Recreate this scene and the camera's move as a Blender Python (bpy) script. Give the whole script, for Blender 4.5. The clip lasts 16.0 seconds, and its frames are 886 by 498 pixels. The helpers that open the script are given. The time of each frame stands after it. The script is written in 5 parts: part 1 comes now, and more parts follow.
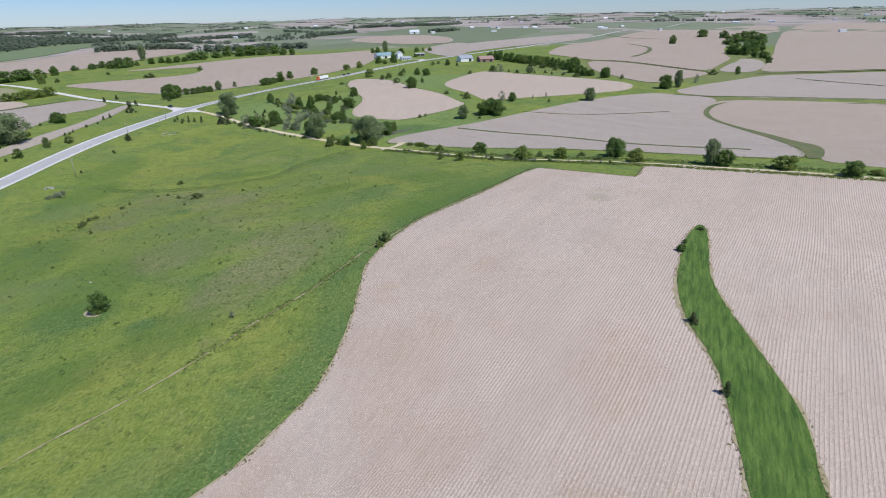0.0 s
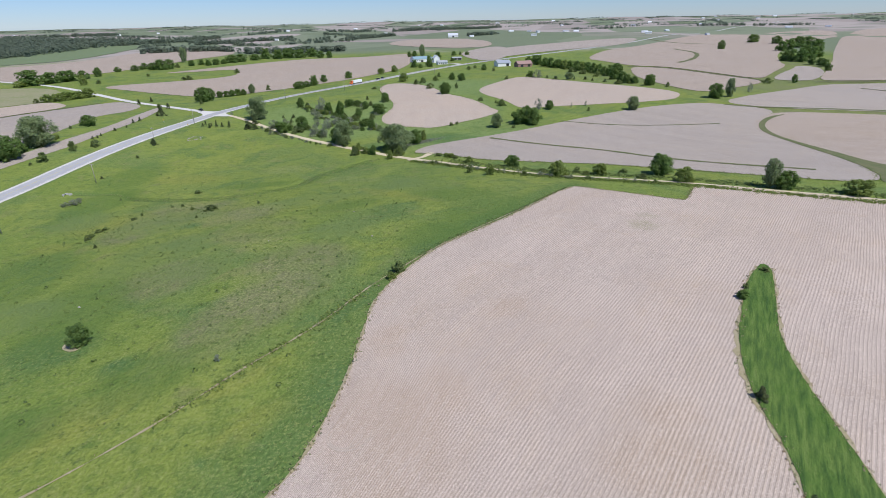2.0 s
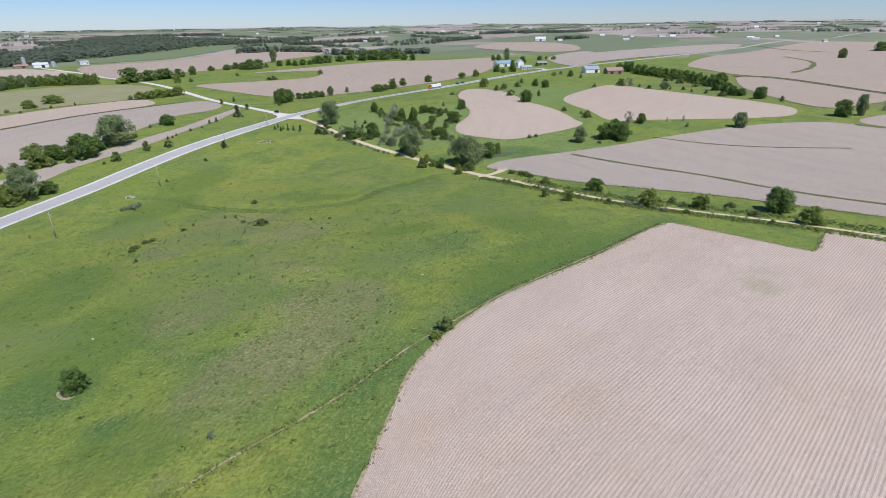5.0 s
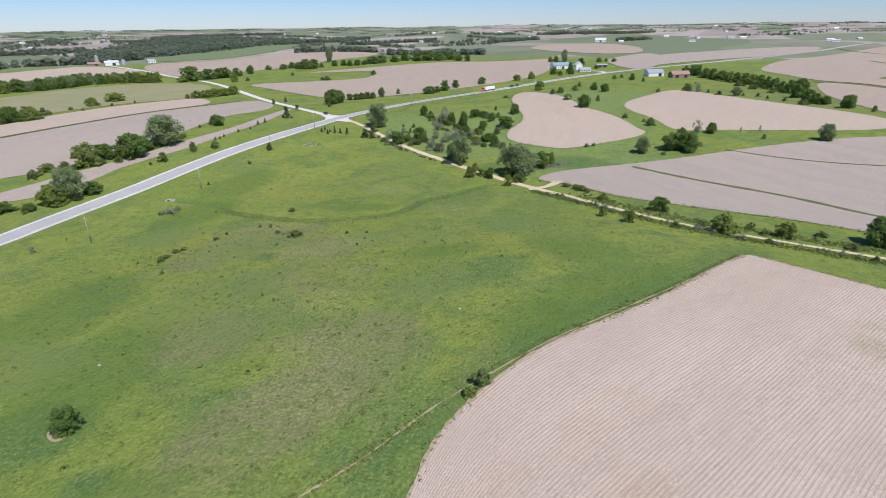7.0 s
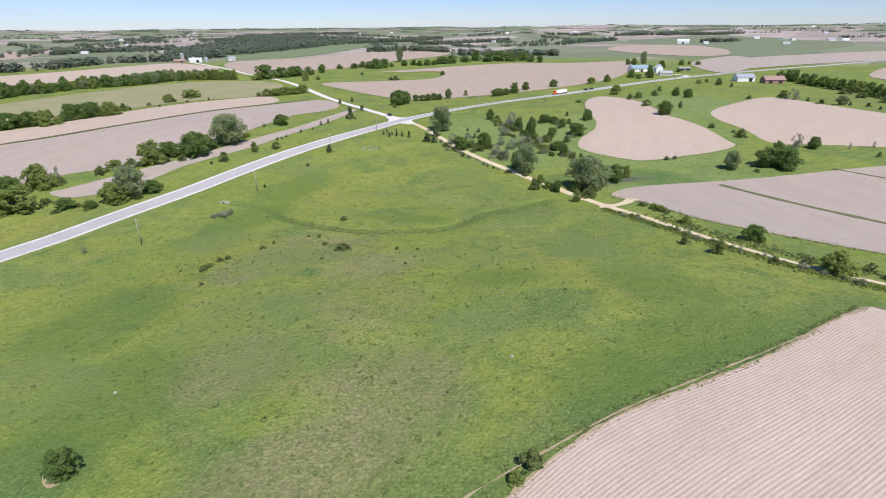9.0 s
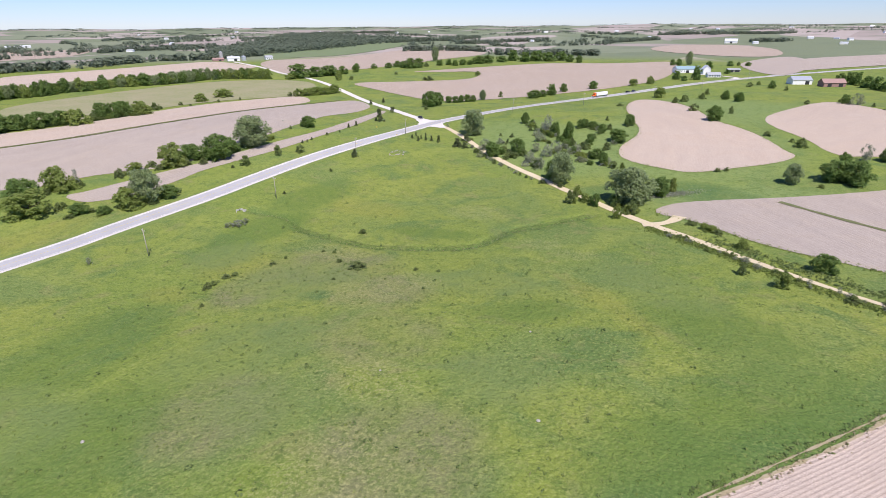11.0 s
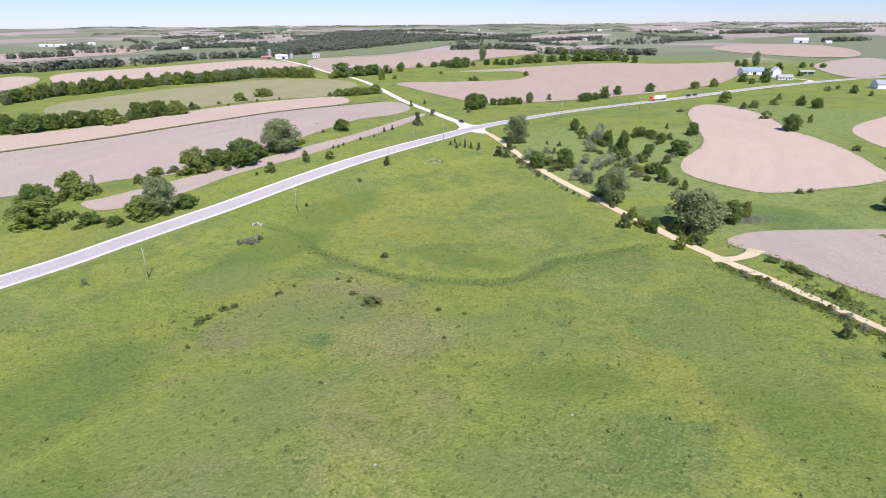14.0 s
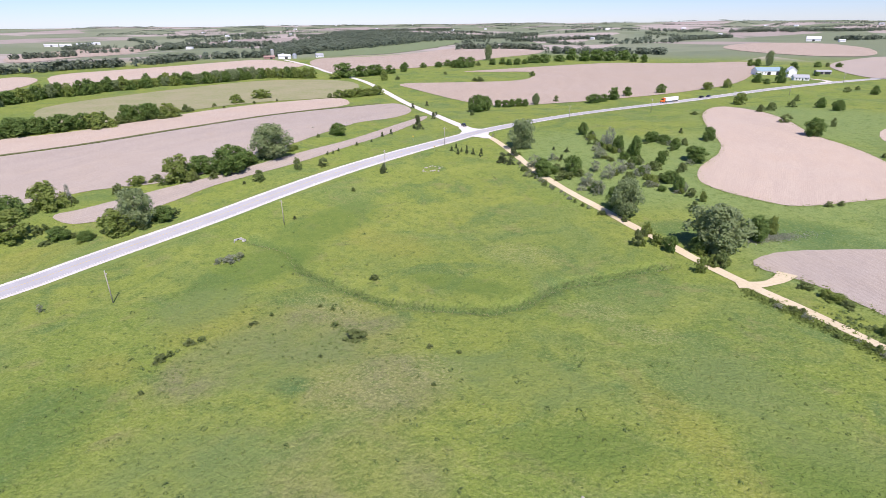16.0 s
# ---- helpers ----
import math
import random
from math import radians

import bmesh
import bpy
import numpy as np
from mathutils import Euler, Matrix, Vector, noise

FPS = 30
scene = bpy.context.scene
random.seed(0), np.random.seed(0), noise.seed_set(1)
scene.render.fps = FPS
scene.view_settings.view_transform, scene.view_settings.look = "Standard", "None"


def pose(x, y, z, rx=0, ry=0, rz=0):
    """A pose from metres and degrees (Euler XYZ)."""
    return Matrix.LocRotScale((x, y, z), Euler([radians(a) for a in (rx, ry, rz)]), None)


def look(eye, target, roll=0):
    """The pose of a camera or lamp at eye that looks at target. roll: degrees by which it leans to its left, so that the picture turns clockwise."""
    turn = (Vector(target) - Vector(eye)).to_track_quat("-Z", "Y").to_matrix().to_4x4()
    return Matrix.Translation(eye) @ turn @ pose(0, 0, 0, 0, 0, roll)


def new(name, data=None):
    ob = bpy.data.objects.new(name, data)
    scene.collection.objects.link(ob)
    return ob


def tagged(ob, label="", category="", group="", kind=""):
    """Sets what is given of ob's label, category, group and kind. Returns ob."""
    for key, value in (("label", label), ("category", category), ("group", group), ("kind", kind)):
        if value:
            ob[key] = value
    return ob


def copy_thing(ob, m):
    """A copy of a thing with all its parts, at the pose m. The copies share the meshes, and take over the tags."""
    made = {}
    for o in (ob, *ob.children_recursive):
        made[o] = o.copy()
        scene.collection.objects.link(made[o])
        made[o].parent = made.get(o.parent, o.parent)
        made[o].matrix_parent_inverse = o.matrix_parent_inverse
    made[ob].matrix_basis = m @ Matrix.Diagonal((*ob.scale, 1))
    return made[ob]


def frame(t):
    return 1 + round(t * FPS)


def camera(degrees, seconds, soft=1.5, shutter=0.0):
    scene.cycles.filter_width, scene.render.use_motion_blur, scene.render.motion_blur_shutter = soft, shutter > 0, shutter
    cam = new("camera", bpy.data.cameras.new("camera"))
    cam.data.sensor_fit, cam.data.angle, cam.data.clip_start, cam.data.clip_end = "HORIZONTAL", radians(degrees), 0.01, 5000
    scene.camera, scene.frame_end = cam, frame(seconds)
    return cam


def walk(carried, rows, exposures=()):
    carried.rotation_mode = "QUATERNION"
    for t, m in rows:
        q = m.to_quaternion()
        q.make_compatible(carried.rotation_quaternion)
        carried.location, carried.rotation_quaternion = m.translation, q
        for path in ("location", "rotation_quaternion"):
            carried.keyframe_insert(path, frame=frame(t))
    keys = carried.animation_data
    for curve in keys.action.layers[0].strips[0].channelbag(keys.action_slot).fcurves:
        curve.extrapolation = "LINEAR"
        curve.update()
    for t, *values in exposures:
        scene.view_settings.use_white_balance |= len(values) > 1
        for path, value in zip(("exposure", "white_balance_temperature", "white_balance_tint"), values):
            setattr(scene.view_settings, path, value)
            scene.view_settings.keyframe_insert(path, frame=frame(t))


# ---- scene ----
cam = camera(79.39, 16.0, soft=0.62)
PATH = [
    (0, (-0.00, 0.00, 62.00), (-0.00, 91.55, 21.78), -1.35),
    (0.5, (0.94, 4.67, 62.01), (1.03, 96.28, 21.91), -1.35),
    (1, (1.87, 9.35, 62.07), (1.09, 101.01, 22.12), -1.32),
    (1.5, (2.64, 14.00, 62.12), (-0.55, 105.69, 22.33), -1.31),
    (2, (3.33, 18.65, 62.15), (-2.91, 110.26, 22.54), -1.19),
    (2.5, (3.94, 23.26, 62.17), (-5.64, 114.64, 22.70), -1.11),
    (3, (4.22, 27.89, 62.16), (-7.76, 119.03, 22.80), -1.01),
    (3.5, (4.29, 32.37, 62.19), (-9.53, 123.30, 22.94), -0.96),
    (4, (4.35, 36.88, 62.30), (-11.75, 127.48, 23.15), -0.88),
    (6.5, (2.51, 58.97, 62.41), (-23.21, 147.44, 23.53), -0.69),
    (7, (1.69, 63.28, 62.47), (-26.89, 150.88, 23.62), -0.65),
    (7.5, (0.83, 67.68, 62.53), (-30.78, 154.24, 23.70), -0.59),
    (8, (-0.15, 72.14, 62.55), (-35.06, 157.44, 23.76), -0.55),
    (8.5, (-1.29, 76.48, 62.53), (-38.91, 160.64, 23.77), -0.48),
    (9, (-2.47, 80.80, 62.49), (-41.85, 164.14, 23.71), -0.46),
    (11.5, (-9.07, 101.92, 62.50), (-54.97, 181.79, 23.59), -0.44),
    (12, (-10.53, 105.92, 62.47), (-57.51, 185.15, 23.53), -0.43),
    (12.5, (-12.06, 110.06, 62.40), (-60.43, 188.42, 23.42), -0.41),
    (13, (-13.77, 114.22, 62.35), (-63.63, 191.63, 23.34), -0.44),
    (13.5, (-15.47, 118.35, 62.32), (-66.42, 195.01, 23.25), -0.45),
    (14, (-17.18, 122.35, 62.26), (-68.82, 198.53, 23.16), -0.45),
    (14.5, (-18.96, 126.30, 62.24), (-70.96, 202.23, 23.13), -0.49),
    (15, (-20.78, 130.37, 62.21), (-72.99, 206.13, 23.05), -0.50),
    (15.5, (-22.54, 134.43, 62.16), (-74.96, 210.03, 22.96), -0.55),
    (16, (-24.28, 138.56, 62.13), (-76.86, 214.04, 22.91), -0.58),
]
walk(cam, [(t, look(eye, target, roll)) for t, eye, target, roll in PATH],
     exposures=[(0, -0.14, 6040, 8), (3, -0.10, 6120, 9), (7, 0.0, 6350, 10), (9, 0.17, 6450, 13), (12.5, 0.31, 6480, 19), (16, 0.37, 6480, 20)])

SUN_AZ, SUN_EL = radians(-38), radians(56)      # from +x towards +y, above the horizon
world = bpy.data.worlds.new("sky")
scene.world = world
world.use_nodes = True
wn = world.node_tree
sky = wn.nodes.new("ShaderNodeTexSky")
sky.sky_type = "NISHITA"
sky.sun_disc = False
sky.sun_elevation, sky.sun_rotation = SUN_EL, radians(90) - SUN_AZ
sky.altitude, sky.air_density, sky.dust_density, sky.ozone_density = 250, 1.0, 0.0, 4.0
tint = wn.nodes.new("ShaderNodeMix")          # a clear, slightly bluer summer sky
tint.data_type, tint.blend_type = "RGBA", "MULTIPLY"
tint.inputs[0].default_value, tint.inputs[7].default_value = 1.0, (0.63, 0.765, 1.10, 1)
wn.links.new(sky.outputs[0], tint.inputs[6])
wn.links.new(tint.outputs[2], wn.nodes["Background"].inputs["Color"])
wn.nodes["Background"].inputs["Strength"].default_value = 0.103
sun = new("sun", bpy.data.lights.new("sun", "SUN"))
sun.data.energy, sun.data.angle, sun.data.color = 4.9, radians(0.5), (1.0, 0.95, 0.88)
sun.matrix_world = look((400 * math.cos(SUN_EL) * math.cos(SUN_AZ), 400 * math.cos(SUN_EL) * math.sin(SUN_AZ), 400 * math.sin(SUN_EL)), (0, 0, 0))


# ---- materials ----
class Nodes:
    """A short way to write node trees."""

    def __init__(self, name, rough=0.9, spec=0.2):
        self.m = bpy.data.materials.new(name)
        self.m.use_nodes = True
        self.t = self.m.node_tree
        self.b = self.t.nodes["Principled BSDF"]
        self.b.inputs["Roughness"].default_value = rough
        self.b.inputs["Specular IOR Level"].default_value = spec

    def put(self, kind, *links, **values):
        n = self.t.nodes.new(kind)
        for key, v in values.items():
            if key in n.inputs:
                n.inputs[key].default_value = v
            elif hasattr(n, key):
                setattr(n, key, v)
            else:
                n.inputs[key.replace("_", " ")].default_value = v
        for socket, src in links:
            self.t.links.new(src, n.inputs[socket])
        return n

    def coords(self, which="Object"):
        return self.put("ShaderNodeTexCoord").outputs[which]

    def noise(self, scale, detail=4.0, rough=0.55, at=None, distort=0.0):
        at = at or self.coords()
        return self.put("ShaderNodeTexNoise", ("Vector", at), Scale=scale, Detail=detail, Roughness=rough, Distortion=distort).outputs["Fac"]

    def range(self, fac, a, b, c=0.0, d=1.0):
        return self.put("ShaderNodeMapRange", ("Value", fac), From_Min=a, From_Max=b, To_Min=c, To_Max=d).outputs[0]

    def math(self, op, a, b):
        n = self.t.nodes.new("ShaderNodeMath")
        n.operation = op
        for k, v in enumerate((a, b)):
            if isinstance(v, (int, float)):
                n.inputs[k].default_value = v
            else:
                self.t.links.new(v, n.inputs[k])
        return n.outputs[0]

    def mix(self, fac, a, b):
        n = self.t.nodes.new("ShaderNodeMix")
        n.data_type = "RGBA"
        for k, v in ((0, fac), (6, a), (7, b)):
            if isinstance(v, tuple):
                n.inputs[k].default_value = (*v, 1)
            elif isinstance(v, float):
                n.inputs[k].default_value = v
            else:
                self.t.links.new(v, n.inputs[k])
        return n.outputs[2]

    def attribute(self, name):
        return self.put("ShaderNodeAttribute", attribute_name=name).outputs["Fac"]

    def chance(self):
        return self.put("ShaderNodeObjectInfo").outputs["Random"]

    def done(self, colour, height=None, strength=0.3, distance=0.1):
        if isinstance(colour, tuple):
            self.b.inputs["Base Color"].default_value = (*colour, 1)
        else:
            self.t.links.new(colour, self.b.inputs["Base Color"])
        if height is not None:
            bump = self.put("ShaderNodeBump", ("Height", height), Strength=strength, Distance=distance)
            self.t.links.new(bump.outputs[0], self.b.inputs["Normal"])
        return self.m


def hazed_far_land(n):
    """The patchwork of far fields, hay and grass, its colours greyed to carry the haze."""
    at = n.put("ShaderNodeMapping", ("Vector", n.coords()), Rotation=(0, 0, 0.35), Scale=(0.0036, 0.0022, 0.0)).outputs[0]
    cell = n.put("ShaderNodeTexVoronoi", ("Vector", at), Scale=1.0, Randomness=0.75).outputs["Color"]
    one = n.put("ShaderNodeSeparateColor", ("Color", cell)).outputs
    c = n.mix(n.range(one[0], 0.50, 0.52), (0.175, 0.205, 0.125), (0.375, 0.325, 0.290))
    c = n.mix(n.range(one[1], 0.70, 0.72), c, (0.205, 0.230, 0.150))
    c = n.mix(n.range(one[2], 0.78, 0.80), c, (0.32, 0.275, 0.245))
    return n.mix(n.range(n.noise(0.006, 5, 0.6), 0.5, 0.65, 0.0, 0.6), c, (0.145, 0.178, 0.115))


def meadow_material():
    n = Nodes("meadow_grass", 0.95, 0.1)
    big, mid, small = n.noise(0.012, 3, 0.5), n.noise(0.05, 5, 0.6, distort=0.8), n.noise(0.32, 4, 0.65)
    fine, specks = n.noise(1.6, 4, 0.75), n.noise(0.55, 3, 0.6)
    c = n.mix(n.range(big, 0.40, 0.60), (0.170, 0.228, 0.046), (0.215, 0.252, 0.052))
    c = n.mix(n.range(n.noise(0.022, 4, 0.5, distort=0.8), 0.50, 0.62, 0.0, 0.9), c, (0.145, 0.203, 0.060))
    c = n.mix(n.range(mid, 0.50, 0.64, 0.0, 0.9), c, (0.105, 0.168, 0.050))
    c = n.mix(n.range(n.noise(0.036, 5, 0.6, distort=0.7), 0.53, 0.68, 0.0, 0.85), c, (0.235, 0.275, 0.060))
    c = n.mix(n.range(n.noise(0.09, 4, 0.65, distort=0.5), 0.56, 0.70, 0.0, 0.8), c, (0.208, 0.212, 0.078))
    c = n.mix(n.math("MULTIPLY", n.attribute("fresh"), 0.8), c, (0.180, 0.250, 0.088))
    c = n.mix(n.math("MULTIPLY", n.attribute("olive"), n.range(mid, 0.30, 0.60, 0.25, 0.9)), c, (0.188, 0.188, 0.090))
    c = n.mix(n.math("MULTIPLY", n.attribute("gold"), n.range(small, 0.25, 0.65, 0.15, 0.65)), c, (0.265, 0.260, 0.055))
    c = n.mix(n.math("MULTIPLY", n.attribute("lush"), n.range(mid, 0.30, 0.65, 0.95, 0.5)), c, (0.072, 0.140, 0.048))
    c = n.mix(n.range(small, 0.46, 0.70, 0.0, 0.72), c, (0.100, 0.155, 0.036))
    c = n.mix(n.range(fine, 0.50, 0.72, 0.0, 0.62), c, (0.310, 0.335, 0.115))
    c = n.mix(n.range(fine, 0.48, 0.30, 0.0, 0.48), c, (0.065, 0.108, 0.026))
    c = n.mix(n.range(specks, 0.62, 0.70, 0.0, 0.65), c, (0.070, 0.102, 0.028))
    c = n.mix(n.range(n.noise(0.85, 3, 0.7, distort=0.4), 0.60, 0.70, 0.0, 0.5), c, (0.30, 0.32, 0.10))
    # Shade of the steeper slopes, painted as darker green grass.
    c = n.mix(n.math("MULTIPLY", n.attribute("deep"), n.range(mid, 0.30, 0.65, 0.75, 0.35)), c, (0.098, 0.160, 0.036))
    c = n.mix(n.math("MULTIPLY", n.attribute("dull"), n.range(mid, 0.30, 0.60, 0.15, 0.65)), c, (0.155, 0.205, 0.066))
    c = n.mix(n.math("MULTIPLY", n.attribute("straw"), n.range(fine, 0.50, 0.62, 0.05, 0.55)), c, (0.33, 0.31, 0.145))
    # Beyond about a kilometre the ground takes colours with haze mixed in.
    c = n.mix(n.attribute("far"), c, hazed_far_land(n))
    return n.done(c, n.math("ADD", n.math("MULTIPLY", n.noise(1.1, 4, 0.65), 2.0), n.math("MULTIPLY", small, 2.0)), 0.6, 0.45)


def field_material(name, light, dark, tan, row=0.6, contrast=0.35):
    """Worked soil with crop residue: rows run along the second axis of the mesh's uv, in metres."""
    n = Nodes(name, 0.95, 0.1)
    uv = n.put("ShaderNodeUVMap").outputs[0]
    x = n.put("ShaderNodeSeparateXYZ", ("Vector", uv)).outputs["X"]
    wob = n.math("ADD", x, n.range(n.noise(0.025, 1), 0.2, 0.8, -0.5, 0.5))
    wave = n.math("SINE", n.math("MULTIPLY", wob, 2 * math.pi / row), 0.0)
    stretched = n.put("ShaderNodeMapping", ("Vector", uv), Scale=(1.6, 0.09, 1.0)).outputs[0]
    streak = n.noise(1.0, 4, 0.65, stretched)
    big, mid = n.noise(0.014, 3, 0.55), n.noise(0.06, 6, 0.68, distort=0.6)
    clods, fine = n.noise(1.3, 4, 0.7), n.noise(4.5, 3, 0.75)
    c = n.mix(n.range(big, 0.38, 0.62), light, tuple(0.5 * (a + b) for a, b in zip(light, tan)))
    c = n.mix(n.range(mid, 0.48, 0.68, 0.0, 0.9), c, tan)
    c = n.mix(n.range(n.noise(0.10, 5, 0.65, distort=0.4), 0.58, 0.72, 0.0, 0.6), c, dark)
    c = n.mix(n.range(n.noise(0.25, 4, 0.6, n.put("ShaderNodeMapping", ("Vector", uv), Scale=(0.5, 0.05, 1.0)).outputs[0]), 0.45, 0.65, 0.0, 0.5), c, dark)
    c = n.mix(n.range(streak, 0.40, 0.66, 0.0, 0.7), c, dark)
    # Thin darker lines along the rows, uneven with the clods.
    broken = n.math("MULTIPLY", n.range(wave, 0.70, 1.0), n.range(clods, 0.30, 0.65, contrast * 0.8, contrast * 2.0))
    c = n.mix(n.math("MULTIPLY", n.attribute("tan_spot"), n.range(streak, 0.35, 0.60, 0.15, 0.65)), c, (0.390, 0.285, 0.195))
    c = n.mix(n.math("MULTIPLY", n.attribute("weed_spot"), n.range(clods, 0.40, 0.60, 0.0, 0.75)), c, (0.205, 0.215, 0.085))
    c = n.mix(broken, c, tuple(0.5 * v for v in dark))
    # Paler lines midway between the dark ones, stronger in patches.
    pale_line = n.math("MULTIPLY", n.range(wave, -0.6, -1.0), n.range(n.noise(0.035, 3, 0.6), 0.42, 0.60, 0.0, contrast))
    c = n.mix(pale_line, c, tuple(1.45 * v for v in light))
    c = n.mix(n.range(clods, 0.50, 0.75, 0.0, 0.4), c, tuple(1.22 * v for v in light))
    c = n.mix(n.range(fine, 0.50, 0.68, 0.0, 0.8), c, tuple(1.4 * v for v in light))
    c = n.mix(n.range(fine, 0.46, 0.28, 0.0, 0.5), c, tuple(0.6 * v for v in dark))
    return n.done(c, n.math("ADD", n.math("MULTIPLY", wave, contrast * 0.7), n.math("MULTIPLY", fine, 2.0)), 0.4, 0.12)


def plain_ground(name, one, two, three, scale=1.0, rough=0.95, bump=0.4):
    n = Nodes(name, rough, 0.15)
    c = n.mix(n.range(n.noise(0.05 * scale, 4, 0.6), 0.35, 0.65), one, two)
    c = n.mix(n.range(n.noise(0.6 * scale, 4, 0.65), 0.45, 0.75, 0.0, 0.7), c, three)
    fine = n.noise(5.0 * scale, 3, 0.7)
    c = n.mix(n.range(fine, 0.4, 0.8, 0.0, 0.3), c, tuple(0.6 * v for v in three))
    return n.done(c, fine, bump, 0.05)


def waterway_material():
    """Tall grass, streaked along its length by wheel tracks and wind."""
    n = Nodes("waterway_grass", 0.9, 0.15)
    turned = n.put("ShaderNodeMapping", ("Vector", n.coords()), Rotation=(0, 0, radians(26))).outputs[0]
    along = n.put("ShaderNodeMapping", ("Vector", turned), Scale=(1.3, 0.16, 1.0)).outputs[0]
    streak, mid, fine = n.noise(1.0, 4, 0.65, along), n.noise(0.12, 4, 0.6), n.noise(2.0, 4, 0.7)
    c = n.mix(n.range(mid, 0.38, 0.62), (0.088, 0.158, 0.028), (0.122, 0.188, 0.040))
    c = n.mix(n.range(streak, 0.42, 0.66, 0.0, 0.85), c, (0.040, 0.085, 0.020))
    c = n.mix(n.range(streak, 0.45, 0.30, 0.0, 0.6), c, (0.160, 0.215, 0.060))
    c = n.mix(n.range(fine, 0.45, 0.75, 0.0, 0.4), c, (0.075, 0.130, 0.028))
    return n.done(c, n.math("ADD", streak, fine), 0.7, 0.4)


M = {
    "meadow": meadow_material(),
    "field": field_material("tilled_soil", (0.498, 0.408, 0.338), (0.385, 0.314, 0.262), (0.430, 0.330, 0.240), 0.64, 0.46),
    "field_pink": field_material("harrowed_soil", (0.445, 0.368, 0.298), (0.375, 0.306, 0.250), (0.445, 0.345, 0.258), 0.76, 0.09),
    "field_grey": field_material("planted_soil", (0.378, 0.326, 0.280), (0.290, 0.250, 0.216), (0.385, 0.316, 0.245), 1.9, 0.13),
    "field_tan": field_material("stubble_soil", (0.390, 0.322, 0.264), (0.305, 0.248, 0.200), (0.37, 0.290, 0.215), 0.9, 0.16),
    "lush": waterway_material(),
    "verge": plain_ground("verge_grass", (0.150, 0.212, 0.056), (0.195, 0.232, 0.064), (0.105, 0.155, 0.040)),
    "hay": plain_ground("hay_meadow", (0.165, 0.212, 0.105), (0.185, 0.222, 0.115), (0.14, 0.19, 0.088)),
    "ridge": plain_ground("dry_pasture", (0.225, 0.245, 0.105), (0.285, 0.270, 0.150), (0.36, 0.31, 0.22), 0.7),
    "gravel": plain_ground("pale_gravel", (0.568, 0.485, 0.323), (0.627, 0.538, 0.365), (0.490, 0.407, 0.267), 2.0),
    "limestone": plain_ground("limestone_gravel", (0.62, 0.59, 0.54), (0.68, 0.65, 0.60), (0.54, 0.51, 0.46), 2.0),
    "concrete": plain_ground("road_concrete", (0.385, 0.38, 0.385), (0.43, 0.425, 0.43), (0.34, 0.335, 0.34), 2.0, 0.85, 0.15),
    "contour": plain_ground("rough_contour_grass", (0.125, 0.150, 0.060), (0.180, 0.175, 0.090), (0.095, 0.110, 0.045), 3.0),
    "edge": plain_ground("dead_grass_edge", (0.42, 0.355, 0.245), (0.36, 0.30, 0.18), (0.22, 0.21, 0.09), 4.0),
}


# ---- the lie of the land ----
STEP, SPREAD = 80.0, 75.0
HILLS = [
    (-0, -0, -0.3, -1.2, -1.7, -0.3, -0.2, -0.2, -0),
    (-0, -0.2, -1, -2.2, -1.7, 1.1, 0.6, 0.1, 0.2),
    (-0, -0.4, -2, -1.5, 2.2, 3.6, 1.9, 1.3, 0.7),
    (0.2, 0.6, -1.1, -4.4, -2.2, -0.3, -0.8, 0.3, 0.8),
    (0.3, 2.1, 2.2, -3.3, -2.6, -0.4, -2.2, -1.2, 0.1),
    (-0, 1, 1.1, -0.7, 0.4, -1.3, -0.8, 1.2, 0.5),
    (-0.6, -1.1, -1.6, -0.1, 2.7, 0.1, 1.4, 3.1, 1),
    (-0.4, -0.9, -1.3, -0.7, 0.8, 0.4, 0.8, 1.2, 0.3),
    (-0.1, -0.2, -0.4, -1.1, -1.1, -0.4, -0, -0.1, -0.3),
]
DITCH = [(-181, 244), (-174, 245), (-167, 246.5), (-160, 245.5), (-154, 241), (-149, 238), (-135, 236), (-119, 234.5), (-107, 235), (-93, 240.5), (-83, 244.5), (-77.5, 252), (-75.5, 268), (-68, 277), (-59, 290), (-53, 297)]


def ease(a, b, v):
    t = np.clip((v - a) / (b - a), 0, 1)
    return t * t * (3 - 2 * t)


def off_line(x, y, line):
    """How far places lie from a broken line."""
    best = np.full(np.shape(x), 1e9)
    for (ax, ay), (bx, by) in zip(line, line[1:]):
        dx, dy = bx - ax, by - ay
        t = np.clip(((x - ax) * dx + (y - ay) * dy) / (dx * dx + dy * dy), 0, 1)
        best = np.minimum(best, np.hypot(x - ax - t * dx, y - ay - t * dy))
    return best


def height(x, y):
    """The ground's height: low hills near by, gentle swells further out and a rise towards the horizon."""
    x, y = np.asarray(x, float), np.asarray(y, float)
    z = np.zeros(np.broadcast(x, y).shape)
    for j, line in enumerate(HILLS):
        for i, h in enumerate(line):
            if h:
                z = z + h * np.exp(-((x + 400 - STEP * i) ** 2 + (y - STEP * j) ** 2) / (2 * SPREAD**2))
    r = np.hypot(x + 15, y - 70)
    z = z + ease(600, 1500, r) * (5 * np.sin(x / 310 + 0.6) * np.sin(y / 270 + 1.1) + 3 * np.sin(x / 130 + y / 170))
    z = z + ease(1300, 4700, r) * 44 - ease(4700, 5200, r) * 30
    return z


def ground_z(x, y):
    return float(height(x, y))


